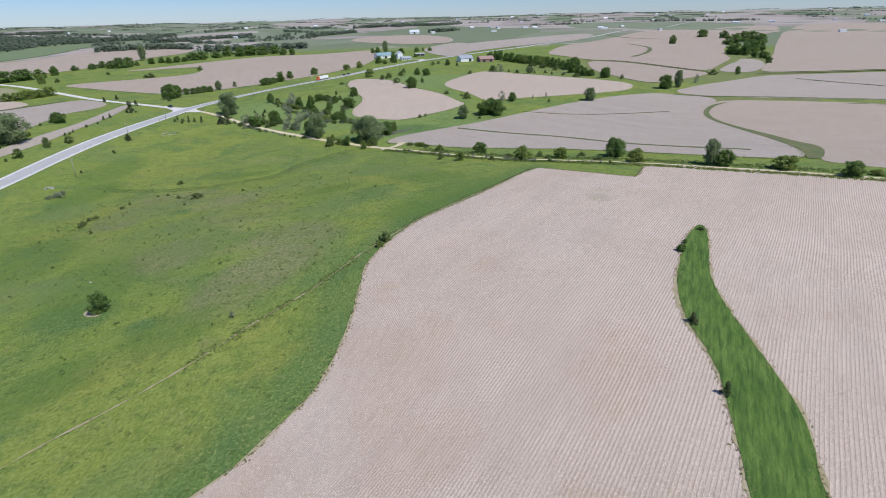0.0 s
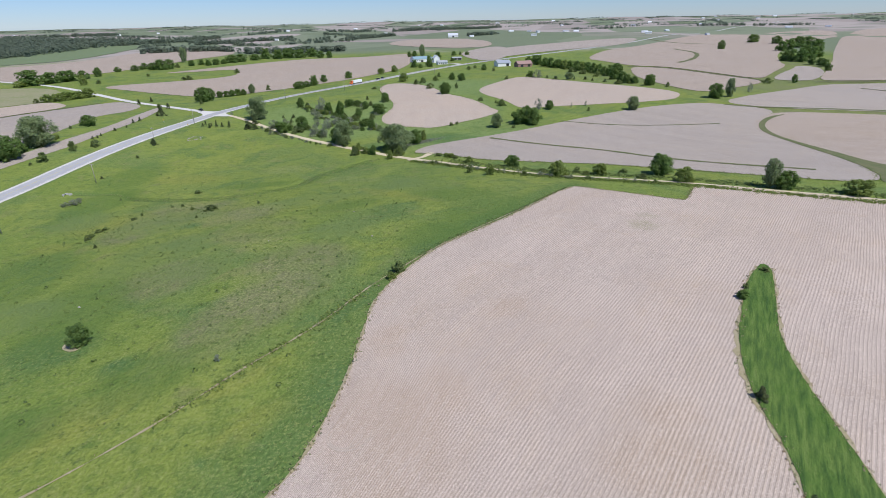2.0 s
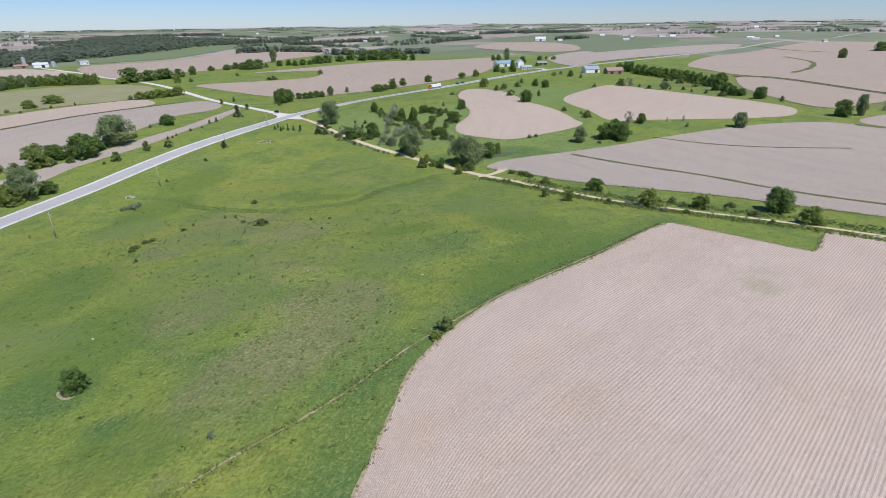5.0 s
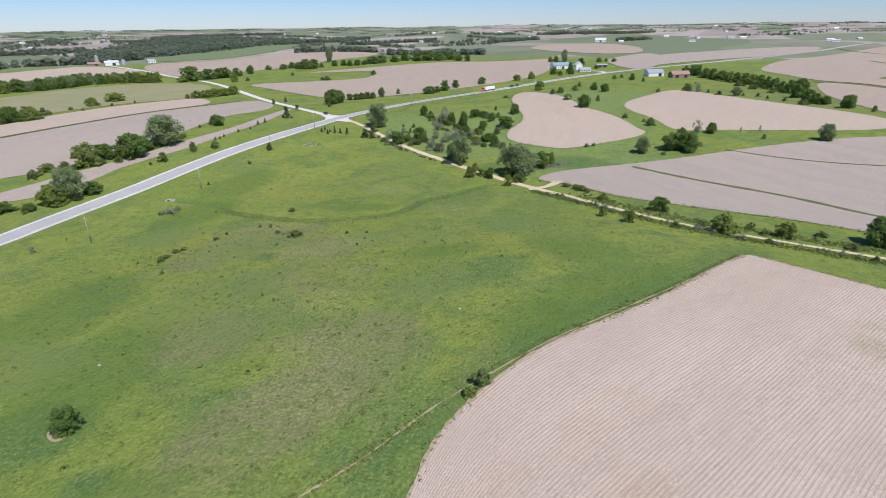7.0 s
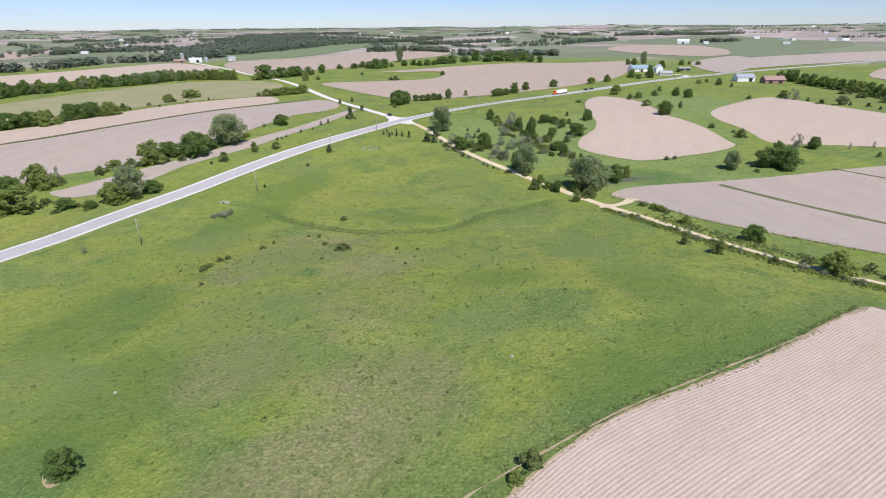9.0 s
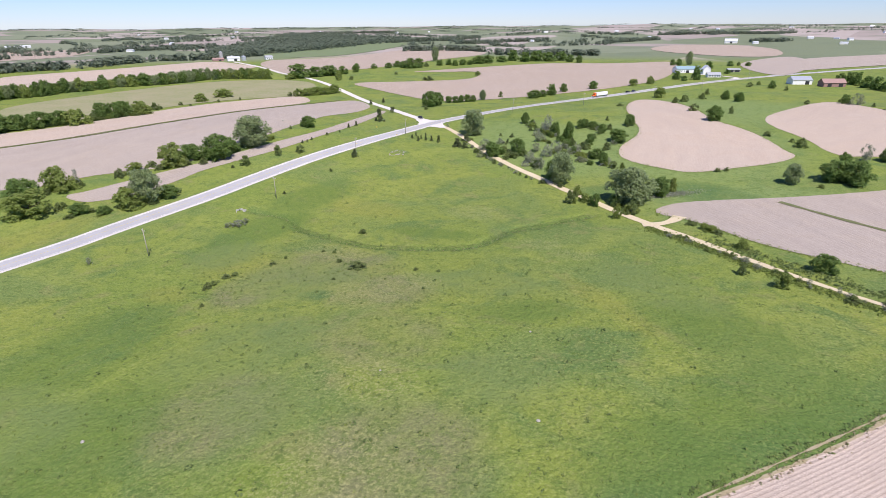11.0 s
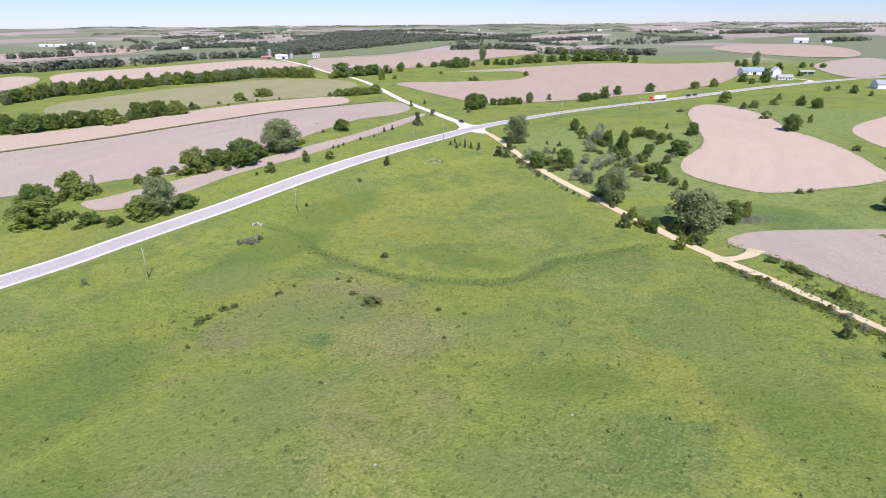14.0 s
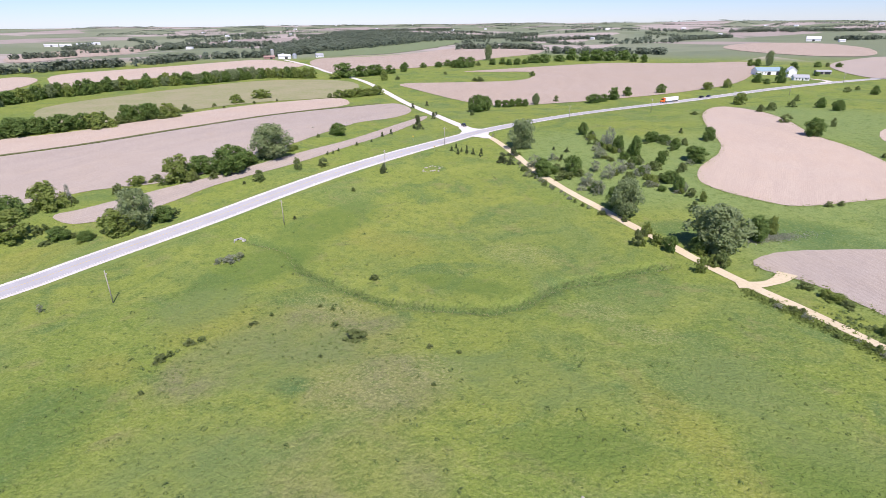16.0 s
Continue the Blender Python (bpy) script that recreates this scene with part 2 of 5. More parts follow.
def rounded(line, closed, times=2):
    """Cuts the corners of a plan line."""
    p = [Vector(q) for q in line]
    for _ in range(times):
        out = [] if closed else [p[0]]
        for a, b in zip(p, p[1:] + p[:1] if closed else p[1:]):
            out += [a.lerp(b, 0.25), a.lerp(b, 0.75)]
        p = out if closed else out + [p[-1]]
    return p


def mesh_from(name, verts, faces, material, smooth=True):
    me = bpy.data.meshes.new(name)
    me.from_pydata(verts, [], faces)
    me.materials.append(material)
    me.polygons.foreach_set("use_smooth", [smooth] * len(me.polygons))
    me.update()
    return me


def level_rows(angle):
    """Rows that run at that many degrees from +y towards +x."""
    c, s = math.cos(radians(angle)), math.sin(radians(angle))
    return lambda x, y: (x * c - y * s, x * s + y * c)


def bent_rows(angle, bend, length):
    c, s = math.cos(radians(angle)), math.sin(radians(angle))
    return lambda x, y: (x * c - y * s + bend * np.sin((x * s + y * c) / length), x * s + y * c)


def sheet(name, outline, lift, cell, material, rows=None, times=2):
    """A piece of ground with a rounded plan, laid over the land."""
    from mathutils import geometry
    edge = rounded(outline, True, times)
    long = []
    for a, b in zip(edge, edge[1:] + edge[:1]):
        k = max(1, int(2 * (b - a).length / cell))
        long += [a.lerp(b, i / k) for i in range(k)]
    ragged = min(0.9, 0.11 * cell)          # the plough never follows a clean line
    edge = [p + ragged * Vector((noise.noise((p.x * 0.7, p.y * 0.7, 3.1)), noise.noise((p.x * 0.7, p.y * 0.7, 8.7)))) for p in long]
    ex, ey = np.array([p.x for p in edge]), np.array([p.y for p in edge])
    gx, gy = np.meshgrid(np.arange(ex.min(), ex.max(), cell), np.arange(ey.min(), ey.max(), cell))
    gx, gy = gx.ravel() + 0.013, gy.ravel() + 0.017
    inside = np.zeros(len(gx), bool)
    for ax, ay, bx, by in zip(ex, ey, np.roll(ex, -1), np.roll(ey, -1)):
        if ay != by:
            inside ^= ((ay > gy) != (by > gy)) & (gx < (bx - ax) * (gy - ay) / (by - ay) + ax)
    inside &= off_line(gx, gy, list(zip(ex, ey)) + [(ex[0], ey[0])]) > cell * 0.35
    points = edge + [Vector((float(a), float(b))) for a, b in zip(gx[inside], gy[inside])]
    ring = [(i, (i + 1) % len(edge)) for i in range(len(edge))]
    co, _, faces, *_ = geometry.delaunay_2d_cdt(points, ring, [list(range(len(edge)))], 1, 1e-4)
    xs, ys = np.array([p.x for p in co]), np.array([p.y for p in co])
    zs = height(xs, ys) + lift
    faces = [f if (co[f[1]] - co[f[0]]).cross(co[f[2]] - co[f[0]]) > 0 else f[::-1] for f in faces]
    me = mesh_from(name, list(zip(xs, ys, zs)), faces, material)
    u, v = (rows or level_rows(20))(xs, ys)
    uv = me.uv_layers.new(name="rows")
    loops = np.zeros(len(me.loops), int)
    me.loops.foreach_get("vertex_index", loops)
    uv.data.foreach_set("uv", np.stack([u[loops], v[loops]], 1).ravel())
    return new(name, me)


def ribbon(name, line, width, lift, material, cell=6.0, camber=0.0, times=2, shift=0.0):
    """A road or strip along a plan line; shift moves it to the right of the line."""
    p = rounded(line, False, times)
    fine = []
    for a, b in zip(p, p[1:]):
        k = max(1, int((b - a).length / cell))
        fine += [a.lerp(b, i / k) for i in range(k)]
    fine.append(p[-1])
    verts, faces, across = [], [], (-0.5, -0.25, 0.0, 0.25, 0.5)
    for i, q in enumerate(fine):
        d = (fine[min(i + 1, len(fine) - 1)] - fine[max(i - 1, 0)]).normalized()
        side = Vector((d.y, -d.x))
        w = width(i / (len(fine) - 1)) if callable(width) else width
        for a in across:
            s = q + side * (a * w + shift)
            verts.append((s.x, s.y, ground_z(s.x, s.y) + lift + camber * (0.5 - abs(a))))
    for i in range(len(fine) - 1):
        for k in range(4):
            a = 5 * i + k
            faces.append((a, a + 1, a + 6, a + 5))
    return new(name, mesh_from(name, verts, faces, material))


def graded(a, b, step, far, grow=1.12):
    out = list(np.arange(a, b + 0.1, step))
    for sign, seq in ((-1, []), (1, [])):
        v, s = (a if sign < 0 else b), step
        while abs(v) < far:
            s *= grow
            v += sign * s
            seq.append(v)
        out = seq[::-1] + out if sign < 0 else out + seq
    return np.array(out)


def patch(x, y, cx, cy, rx, ry, turn=0.0):
    c, s = math.cos(radians(turn)), math.sin(radians(turn))
    dx, dy = x - cx, y - cy
    d = np.hypot((dx * c + dy * s) / rx, (-dx * s + dy * c) / ry)
    return 1 - ease(0.6, 1.15, d)


def build_ground():
    xs, ys = graded(-420, 240, 2.2, 4800), graded(-40, 560, 2.2, 4800)
    gx, gy = np.meshgrid(xs, ys)
    near = np.exp(-(off_line(gx, gy, DITCH) / 1.9) ** 2)
    gz = height(gx, gy) - 1.6 * near
    nx = len(xs)
    faces = [(j * nx + i, j * nx + i + 1, (j + 1) * nx + i + 1, (j + 1) * nx + i) for j in range(len(ys) - 1) for i in range(nx - 1)]
    me = mesh_from("ground", list(zip(gx.ravel().tolist(), gy.ravel().tolist(), gz.ravel().tolist())), faces, M["meadow"])
    lush = np.exp(-(off_line(gx, gy, DITCH) / 2.0) ** 2)
    for spot in LUSH_SPOTS:
        lush = np.maximum(lush, patch(gx, gy, *spot))
    edge = off_line(gx, gy, FIELD_EDGE)
    lush = np.maximum(lush, 0.8 * (1 - ease(5, 13, edge)))
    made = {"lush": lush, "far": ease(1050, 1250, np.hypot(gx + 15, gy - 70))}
    # The deep mask marks where slope shade is painted into the meadow.
    for key, spots in (("olive", OLIVE_SPOTS), ("gold", GOLD_SPOTS), ("fresh", FRESH_SPOTS), ("dull", DULL_SPOTS), ("straw", STRAW_SPOTS), ("deep", SLOPE_SHADE_SPOTS)):
        made[key] = np.zeros(gx.shape)
        for spot in spots:
            made[key] = np.maximum(made[key], patch(gx, gy, *spot))
    for key, values in made.items():
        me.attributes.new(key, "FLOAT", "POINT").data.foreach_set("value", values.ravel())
    return tagged(new("ground", me), "rolling green meadow of rough grass with faint patches", "ground", kind="structure")


FIELD_EDGE = [(-46, 42), (-37, 56), (-27, 70), (-21, 89), (-20, 126), (-7, 155), (18, 186), (40, 222)]
LUSH_SPOTS = [(-68, 104, 5, 3.5, 20), (-100, 193, 5, 4), (5, 177, 12, 4, 52), (-11, 155, 7, 4, 55), (-89, 111, 12, 9), (-10, 340, 30, 16, -30), (-55, 330, 14, 10)]
OLIVE_SPOTS = [(420, 640, 330, 300), (220, 390, 60, 40), (-47, 128, 12, 30, -25), (-45, 149, 16, 16), (-81, 145, 14, 14), (-112, 212, 26, 17, 20), (-122, 190, 10, 18, 20), (-88, 203, 20, 14), (-70, 180, 16, 14)]
GOLD_SPOTS = [(-224, 185, 9, 26, 4), (-33, 222, 14, 5, -40), (-33, 87, 9, 4, 45), (-43, 63, 7, 4, 45), (-66, 88, 14, 6, 45), (-40, 98, 9, 3, 50), (-140, 176, 9, 6), (-140, 200, 12, 14), (-140, 270, 22, 10), (-20, 210, 10, 4, -40)]
DULL_SPOTS = [(-118, 124, 22, 14, 20), (-97, 164, 16, 22, -20), (-112, 200, 22, 16, 20), (-64, 218, 22, 10, 10), (-50, 60, 10, 5, 45), (-75, 150, 12, 9), (-20, 235, 22, 12, -40), (-150, 205, 12, 16), (-40, 175, 14, 9)]
# Patches where hillside shade is put into the grass colour.
SLOPE_SHADE_SPOTS = [(-95, 128, 14, 22, 20), (-130, 150, 16, 26, 10), (6, 190, 22, 12, 50), (-8, 168, 16, 10, 50), (-4, 215, 20, 14, -30), (-160, 230, 12, 30), (-60, 100, 12, 9, 40), (-78, 84, 14, 8, 45), (-170, 270, 14, 30), (-100, 255, 20, 6, 10), (-45, 205, 14, 7, 30)]
STRAW_SPOTS = [(-49, 131, 13, 10, -20), (-51, 143, 12, 11), (-88, 200, 12, 10), (-80, 212, 10, 7), (-120, 225, 14, 8), (-46, 252, 8, 5), (-60, 258, 9, 6), (-95, 285, 16, 9), (-62, 165, 12, 8), (-112, 100, 10, 6)]
FRESH_SPOTS = [(-110, 400, 75, 45, -45), (-40, 420, 70, 80), (-20, 560, 80, 90), (10, 330, 60, 40)]
build_ground()

HIGHWAY = [(-198, 40), (-203, 120), (-205, 168), (-205, 184), (-207, 201), (-208, 223), (-208, 246), (-209, 277), (-208, 312), (-204, 350), (-198, 394), (-196, 426), (-188, 468), (-174, 521), (-143, 592), (-104, 680), (-54, 782), (10, 908), (89, 1027), (180, 1140), (315, 1390), (522, 1640), (821, 2066), (1300, 2600)]
GRAVEL_ROAD = [(-196, 424), (-224, 441), (-271, 477), (-321, 512), (-372, 550), (-420, 585), (-470, 618), (-520, 645), (-586, 675), (-639, 710), (-705, 749), (-788, 792), (-850, 822)]
LANE = [(-196, 424), (-180, 414), (-158, 395), (-132, 371), (-107, 352), (-86, 338), (-71, 326), (-58, 317), (-47, 307), (-29, 293), (-13, 282),
        (9, 263), (32, 247), (56, 238), (88, 227), (119, 211), (165, 190), (260, 140)]
tagged(ribbon("verge", HIGHWAY, lambda t: 15 + 2 * math.sin(190 * t) * math.sin(71 * t), 0.05, M["verge"]), "mown roadside grass beside the highway", "verge", kind="structure")
tagged(ribbon("shoulder", HIGHWAY, 10.4, 0.12, M["limestone"]), "pale gravel shoulder along the highway", "shoulder", kind="structure")
tagged(ribbon("highway", HIGHWAY, 7.8, 0.20, M["concrete"], camber=0.1), "pale grey two-lane highway through farmland", "road", kind="structure")
tagged(ribbon("gravel_road", GRAVEL_ROAD, 6.5, 0.15, M["limestone"]), "white limestone gravel side road over the hill", "road", kind="structure")
tagged(ribbon("gravel_lane", LANE, lambda t: 3.6 - 1.5 * float(ease(0.46, 0.60, t)) + 0.25 * math.sin(160 * t) * math.sin(57 * t), 0.14, M["gravel"]), "narrow tan gravel lane between meadow and fields", "road", kind="structure")

ROW_C, ROW_S = math.cos(radians(34)), math.sin(radians(34))
BEND_S = np.array([0, 26, 43, 62, 72, 93, 108, 125, 140, 164, 190, 207])
BEND_D = np.array([28, 28, 28.5, 22.8, 17.5, 3, -0.7, -2.4, -0.9, 1, -1, 0])


def contour_rows(x, y):
    """Rows that follow the field's western edge and straighten out away from it."""
    s, d = x * ROW_S + y * ROW_C, x * ROW_C - y * ROW_S
    e = np.interp(s, BEND_S, BEND_D)
    e = (e + np.interp(s - 8, BEND_S, BEND_D) + np.interp(s + 8, BEND_S, BEND_D)) / 3
    return d - e * np.exp(-np.clip(d + 90 - e, 0, None) / 13), s


def field(outline, lift, cell, key, label, rows=None, name="crop_field", category="field"):
    return tagged(sheet(name, outline, lift, cell, M[key], rows), label, category, kind="structure")


MAIN_FIELD = [(-62, 20), (-46, 42), (-37, 56), (-32, 61), (-27, 70), (-23, 77), (-21, 89), (-20, 100), (-20, 115), (-20, 126), (-15, 140), (-7, 155), (3, 167),
              (18, 186), (31, 209), (40, 221), (42, 222), (59, 210), (74, 200), (76, 200), (87, 222), (89, 223), (110, 216), (139, 205), (164, 189), (220, 160), (220, -40), (-62, -40)]
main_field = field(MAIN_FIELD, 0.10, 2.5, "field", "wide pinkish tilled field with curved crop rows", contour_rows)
TAN_SPOTS = [(-11, 84, 12, 16, 25), (-4, 62, 13, 8, 40), (30, 78, 10, 7), (-15, 81, 7, 5), (-8, 87, 6, 8, 30), (-11, 72, 8, 5, 40), (34, 88, 6, 4), (28, 69, 6, 4), (-2, 94, 5, 8, 30), (10, 120, 7, 4, 40), (-14, 109, 4, 6), (20, 50, 7, 4), (-30, 58, 10, 3, 48)]
WEED_SPOTS = [(53, 171, 5, 5, 20), (57, 180, 4, 3)]
spot_co = np.array([v.co for v in main_field.data.vertices])
for key, spots in (("tan_spot", TAN_SPOTS), ("weed_spot", WEED_SPOTS)):
    worth = np.zeros(len(spot_co))
    for spot in spots:
        worth = np.maximum(worth, patch(spot_co[:, 0], spot_co[:, 1], *spot))
    main_field.data.attributes.new(key, "FLOAT", "POINT").data.foreach_set("value", worth)
STRIP = [(74, 143), (72, 141), (65, 132), (59, 120), (53, 108), (49, 94), (49, 87), (48, 77), (46, 70), (43, 60), (40, 51), (34, 30), (30, -40), (52, -40), (48, 40), (50, 51), (53, 58), (56, 65),
         (57, 72), (58, 81), (59, 94), (61, 108), (66, 120), (75, 140)]
field(STRIP, 0.22, 2.5, "lush", "lush green grass waterway through the tilled field", None, "grass_waterway", "grass strip")
HEART = [(-90, 540), (-95, 584), (-92, 615), (-76, 612), (-57, 591), (-38, 542), (-26, 498), (-9, 478), (6, 452), (14, 429), (21, 419), (10, 402), (-10, 384), (-24, 372),
         (-33, 373), (-46, 377), (-59, 384), (-64, 395), (-65, 409), (-63, 421), (-61, 437), (-65, 459), (-74, 479)]
field(HEART, 0.12, 5, "field_pink", "smooth pink bare field with rounded outline", bent_rows(-20, 12, 40))
field([(3, 513), (13, 557), (53, 672), (86, 594), (119, 527), (150, 486), (161, 466), (159, 451), (149, 435), (125, 430), (90, 430), (54, 430), (36, 423), (25, 460), (11, 482)],
      0.12, 6, "field_pink", "smooth pink bare field beyond the creek", bent_rows(30, 12, 40))
R_FIELD = [(-32, 312), (-28, 322), (-18, 331), (8, 346), (31, 361), (60, 382), (92, 401), (130, 416), (160, 420), (173, 416), (202, 394), (185, 371), (170, 348), (167, 326), (169, 299),
           (170, 274), (169, 255), (165, 236), (157, 227), (143, 229), (122, 240), (88, 257), (63, 269), (36, 276), (4, 287), (-10, 300), (-20, 306), (-28, 307)]
field(R_FIELD, 0.12, 4, "field_grey", "greyish planted field with contour rows", bent_rows(128, 14, 50))
field([(165, 331), (167, 352), (180, 371), (200, 387), (242, 378), (275, 371), (296, 363), (350, 346), (430, 310), (300, 120), (177, 205), (166, 214), (161, 222), (174, 237), (181, 250), (177, 264), (176, 284), (170, 307)],
      0.12, 5, "field_tan", "tan stubble field with wavy rows", bent_rows(120, 16, 40))
field([(176, 421), (207, 446), (252, 481), (312, 538), (347, 547), (448, 556), (560, 564), (640, 430), (500, 330), (362, 357), (313, 378), (270, 385), (226, 392), (196, 402)], 0.15, 6, "field_grey", "greyish bare field on a slope", bent_rows(110, 14, 60))
field([(331, 576), (361, 571), (464, 578), (572, 580), (760, 560), (2000, 1500), (2050, 1900), (1731, 2100), (1558, 2060), (1200, 1950), (711, 1196), (457, 769), (370, 635)], 0.4, 40, "field_tan", "broad bare field on the far slope", bent_rows(80, 30, 90))
field([(172, 938), (286, 1233), (480, 1498), (753, 1801), (998, 1935), (1144, 1900), (794, 1352), (649, 1248), (503, 1001), (401, 788), (396, 757), (326, 655), (284, 587), (272, 661), (249, 757),
       (206, 783), (193, 863)], 0.4, 30, "field_tan", "bare tan field beside the far highway", bent_rows(40, 30, 90))
field([(203, 772), (244, 748), (268, 645), (282, 568), (221, 495), (183, 458), (166, 491), (165, 564), (178, 660)], 0.3, 14, "field_tan", "bare tan field below the hill", bent_rows(30, 10, 60))
field([(290, 582), (332, 650), (372, 700), (400, 746), (413, 722), (387, 661), (345, 599), (320, 572)], 0.3, 14, "field_grey", "small greyish field beside the grove", bent_rows(30, 10, 60))
field([(-427, 616), (-358, 664), (-307, 710), (-322, 772), (-345, 810), (-393, 774), (-433, 753), (-390, 832), (-346, 927), (-306, 1014), (-253, 1043), (-202, 1079), (-133, 1170), (-108, 1019),
       (-100, 890), (-102, 778), (-135, 697), (-170, 637), (-205, 588), (-240, 550), (-257, 541), (-303, 558), (-364, 586)], 0.3, 12, "field_tan", "bare tan field between gravel road and highway", bent_rows(-30, 20, 70))
field([(-822, 885), (-744, 917), (-701, 1000), (-727, 1175), (-768, 1309), (-717, 1449), (-562, 1319), (-488, 1132), (-505, 966), (-496, 881), (-510, 809), (-518, 765), (-560, 716),
       (-566, 666), (-609, 693), (-747, 781)], 0.4, 25, "field_tan", "bare tan field on a far hill", bent_rows(-30, 20, 90))
field([(-878, 922), (-1220, 1241), (-1156, 1525), (-1039, 1738), (-887, 1440), (-723, 1028), (-819, 934)], 0.5, 40, "hay", "pale green hay meadow before the woods", None, "hay_meadow", "meadow")
field([(-450, 180), (-417, 246), (-403, 268), (-396, 298), (-403, 341), (-412, 393), (-412, 432), (-405, 470), (-394, 502), (-375, 496), (-350, 472), (-348, 436), (-348, 400), (-343, 345),
       (-347, 308), (-351, 277), (-359, 250), (-368, 229), (-386, 170)], 0.15, 6, "field_pink", "long bare field strip on the slope", bent_rows(-2, 6, 60))
field([(-383, 165), (-364, 227), (-355, 249), (-346, 275), (-342, 305), (-338, 342), (-342, 394), (-342, 440), (-336, 502), (-321, 507), (-286, 478), (-270, 433), (-275, 403), (-268, 380),
       (-259, 338), (-251, 297), (-252, 274), (-256, 254), (-269, 238), (-273, 226), (-274, 213), (-286, 200), (-300, 150)], 0.15, 6, "field_grey", "broad bare field strip beyond the hedge", bent_rows(-2, 6, 60))
field([(-257, 211), (-254, 219), (-252, 238), (-249, 258), (-245, 285), (-243, 323), (-240, 365), (-254, 426), (-264, 459), (-257, 457), (-245, 427), (-233, 383), (-232, 347), (-231, 312),
       (-235, 284), (-237, 264), (-234, 248), (-234, 229), (-239, 214), (-247, 210)], 0.15, 4, "field_grey", "narrow bare field strip beside the highway", bent_rows(-2, 6, 60))
field([(-537, 305), (-565, 346), (-575, 412), (-583, 478), (-581, 550), (-530, 602), (-461, 607), (-387, 518), (-404, 482), (-427, 432), (-422, 375), (-426, 354), (-415, 307), (-435, 281)],
      0.2, 12, "ridge", "dry yellowish pasture on the ridge", None, "ridge_pasture", "meadow")
field([(-890, 453), (-887, 537), (-885, 623), (-897, 734), (-899, 821), (-747, 768), (-696, 740), (-683, 658), (-712, 623), (-722, 567), (-727, 493), (-725, 439), (-688, 387), (-749, 403)],
      0.4, 20, "field_pink", "pink bare field behind a row of trees", bent_rows(0, 10, 90))
field([(-1544, 618), (-1679, 728), (-1803, 873), (-1912, 1089), (-1799, 1101), (-1529, 944), (-1321, 760), (-1345, 667), (-1215, 566), (-1275, 529)], 0.6, 50, "field_tan", "distant bare tan field", None)
field([(-250, 1560), (-211, 1812), (-91, 1933), (26, 1692), (42, 1442), (26, 1314), (-37, 1289), (-98, 1329), (-184, 1415)], 0.6, 50, "field_tan", "distant bare field on a rise", None)
field([(-19, 1196), (56, 1361), (80, 1150), (35, 930), (16, 919), (-11, 990), (-31, 1102)], 0.5, 30, "field_grey", "grey bare field behind the farmstead", None)
field([(-900, 403), (-886, 428), (-836, 426), (-769, 391), (-703, 338), (-760, 300)], 0.4, 20, "field_pink", "small pink bare field by the trees", None)
field([(0, 1150), (116, 1360), (248, 1568), (439, 1623), (402, 1485), (190, 1197), (93, 1075), (25, 979)], 0.5, 40, "field_grey", "grey bare field beyond the highway", None)



# ---- shared ways to build ----
def part(name, bm, material, parent=None, label="", smooth=False):
    me = bpy.data.meshes.new(name)
    bm.to_mesh(me)
    bm.free()
    me.materials.append(material)
    if smooth:
        me.polygons.foreach_set("use_smooth", [True] * len(me.polygons))
    ob = new(name, me)
    if parent is not None:
        ob.parent = parent
    return tagged(ob, label) if label else ob


def box(bm, size, at=(0, 0, 0), turn=None, bevel=0.0):
    m = Matrix.Translation(at) @ (turn or Matrix.Identity(4)) @ Matrix.Diagonal((*size, 1))
    made = bmesh.ops.create_cube(bm, size=1, matrix=m)
    if bevel:
        edges = list({e for v in made["verts"] for e in v.link_edges})
        bmesh.ops.bevel(bm, geom=edges, offset=bevel, segments=1, affect="EDGES")
    return bm


def boxes(*rows, bevel=0.0):
    bm = bmesh.new()
    for size, at in rows:
        box(bm, size, at, bevel=bevel)
    return bm


def rod(bm, a, b, ra, rb, sides=7):
    a, b = Vector(a), Vector(b)
    d = b - a
    m = Matrix.Translation((a + b) / 2) @ d.to_track_quat("Z", "Y").to_matrix().to_4x4()
    bmesh.ops.create_cone(bm, cap_ends=True, segments=sides, radius1=ra, radius2=rb, depth=d.length, matrix=m)
    return bm


def paint(name, colour, rough=0.6, wear=0.25, metal=0.0, scale=1.5):
    n = Nodes(name, rough, 0.4)
    n.b.inputs["Metallic"].default_value = metal
    dirt = n.noise(scale, 4, 0.6)
    return n.done(n.mix(n.range(dirt, 0.4, 0.75, 0.0, wear), colour, tuple(0.55 * v for v in colour)), n.noise(scale * 8), 0.1, 0.02)


def leaf_material(name, one, two, three):
    n = Nodes(name, 0.75, 0.25)
    leaf = n.put("ShaderNodeNewGeometry").outputs["Random Per Island"]
    c = n.mix(n.range(leaf, 0.0, 1.0), one, two)
    c = n.mix(n.range(n.chance(), 0.0, 1.0, 0.0, 0.6), c, three)
    mat = n.done(c)
    thin = n.put("ShaderNodeBsdfTranslucent", ("Color", c))      # light comes through leaves
    both = n.put("ShaderNodeMixShader", (1, n.b.outputs[0]), (2, thin.outputs[0]), Fac=0.56)
    n.t.links.new(both.outputs[0], n.t.nodes["Material Output"].inputs["Surface"])
    return mat


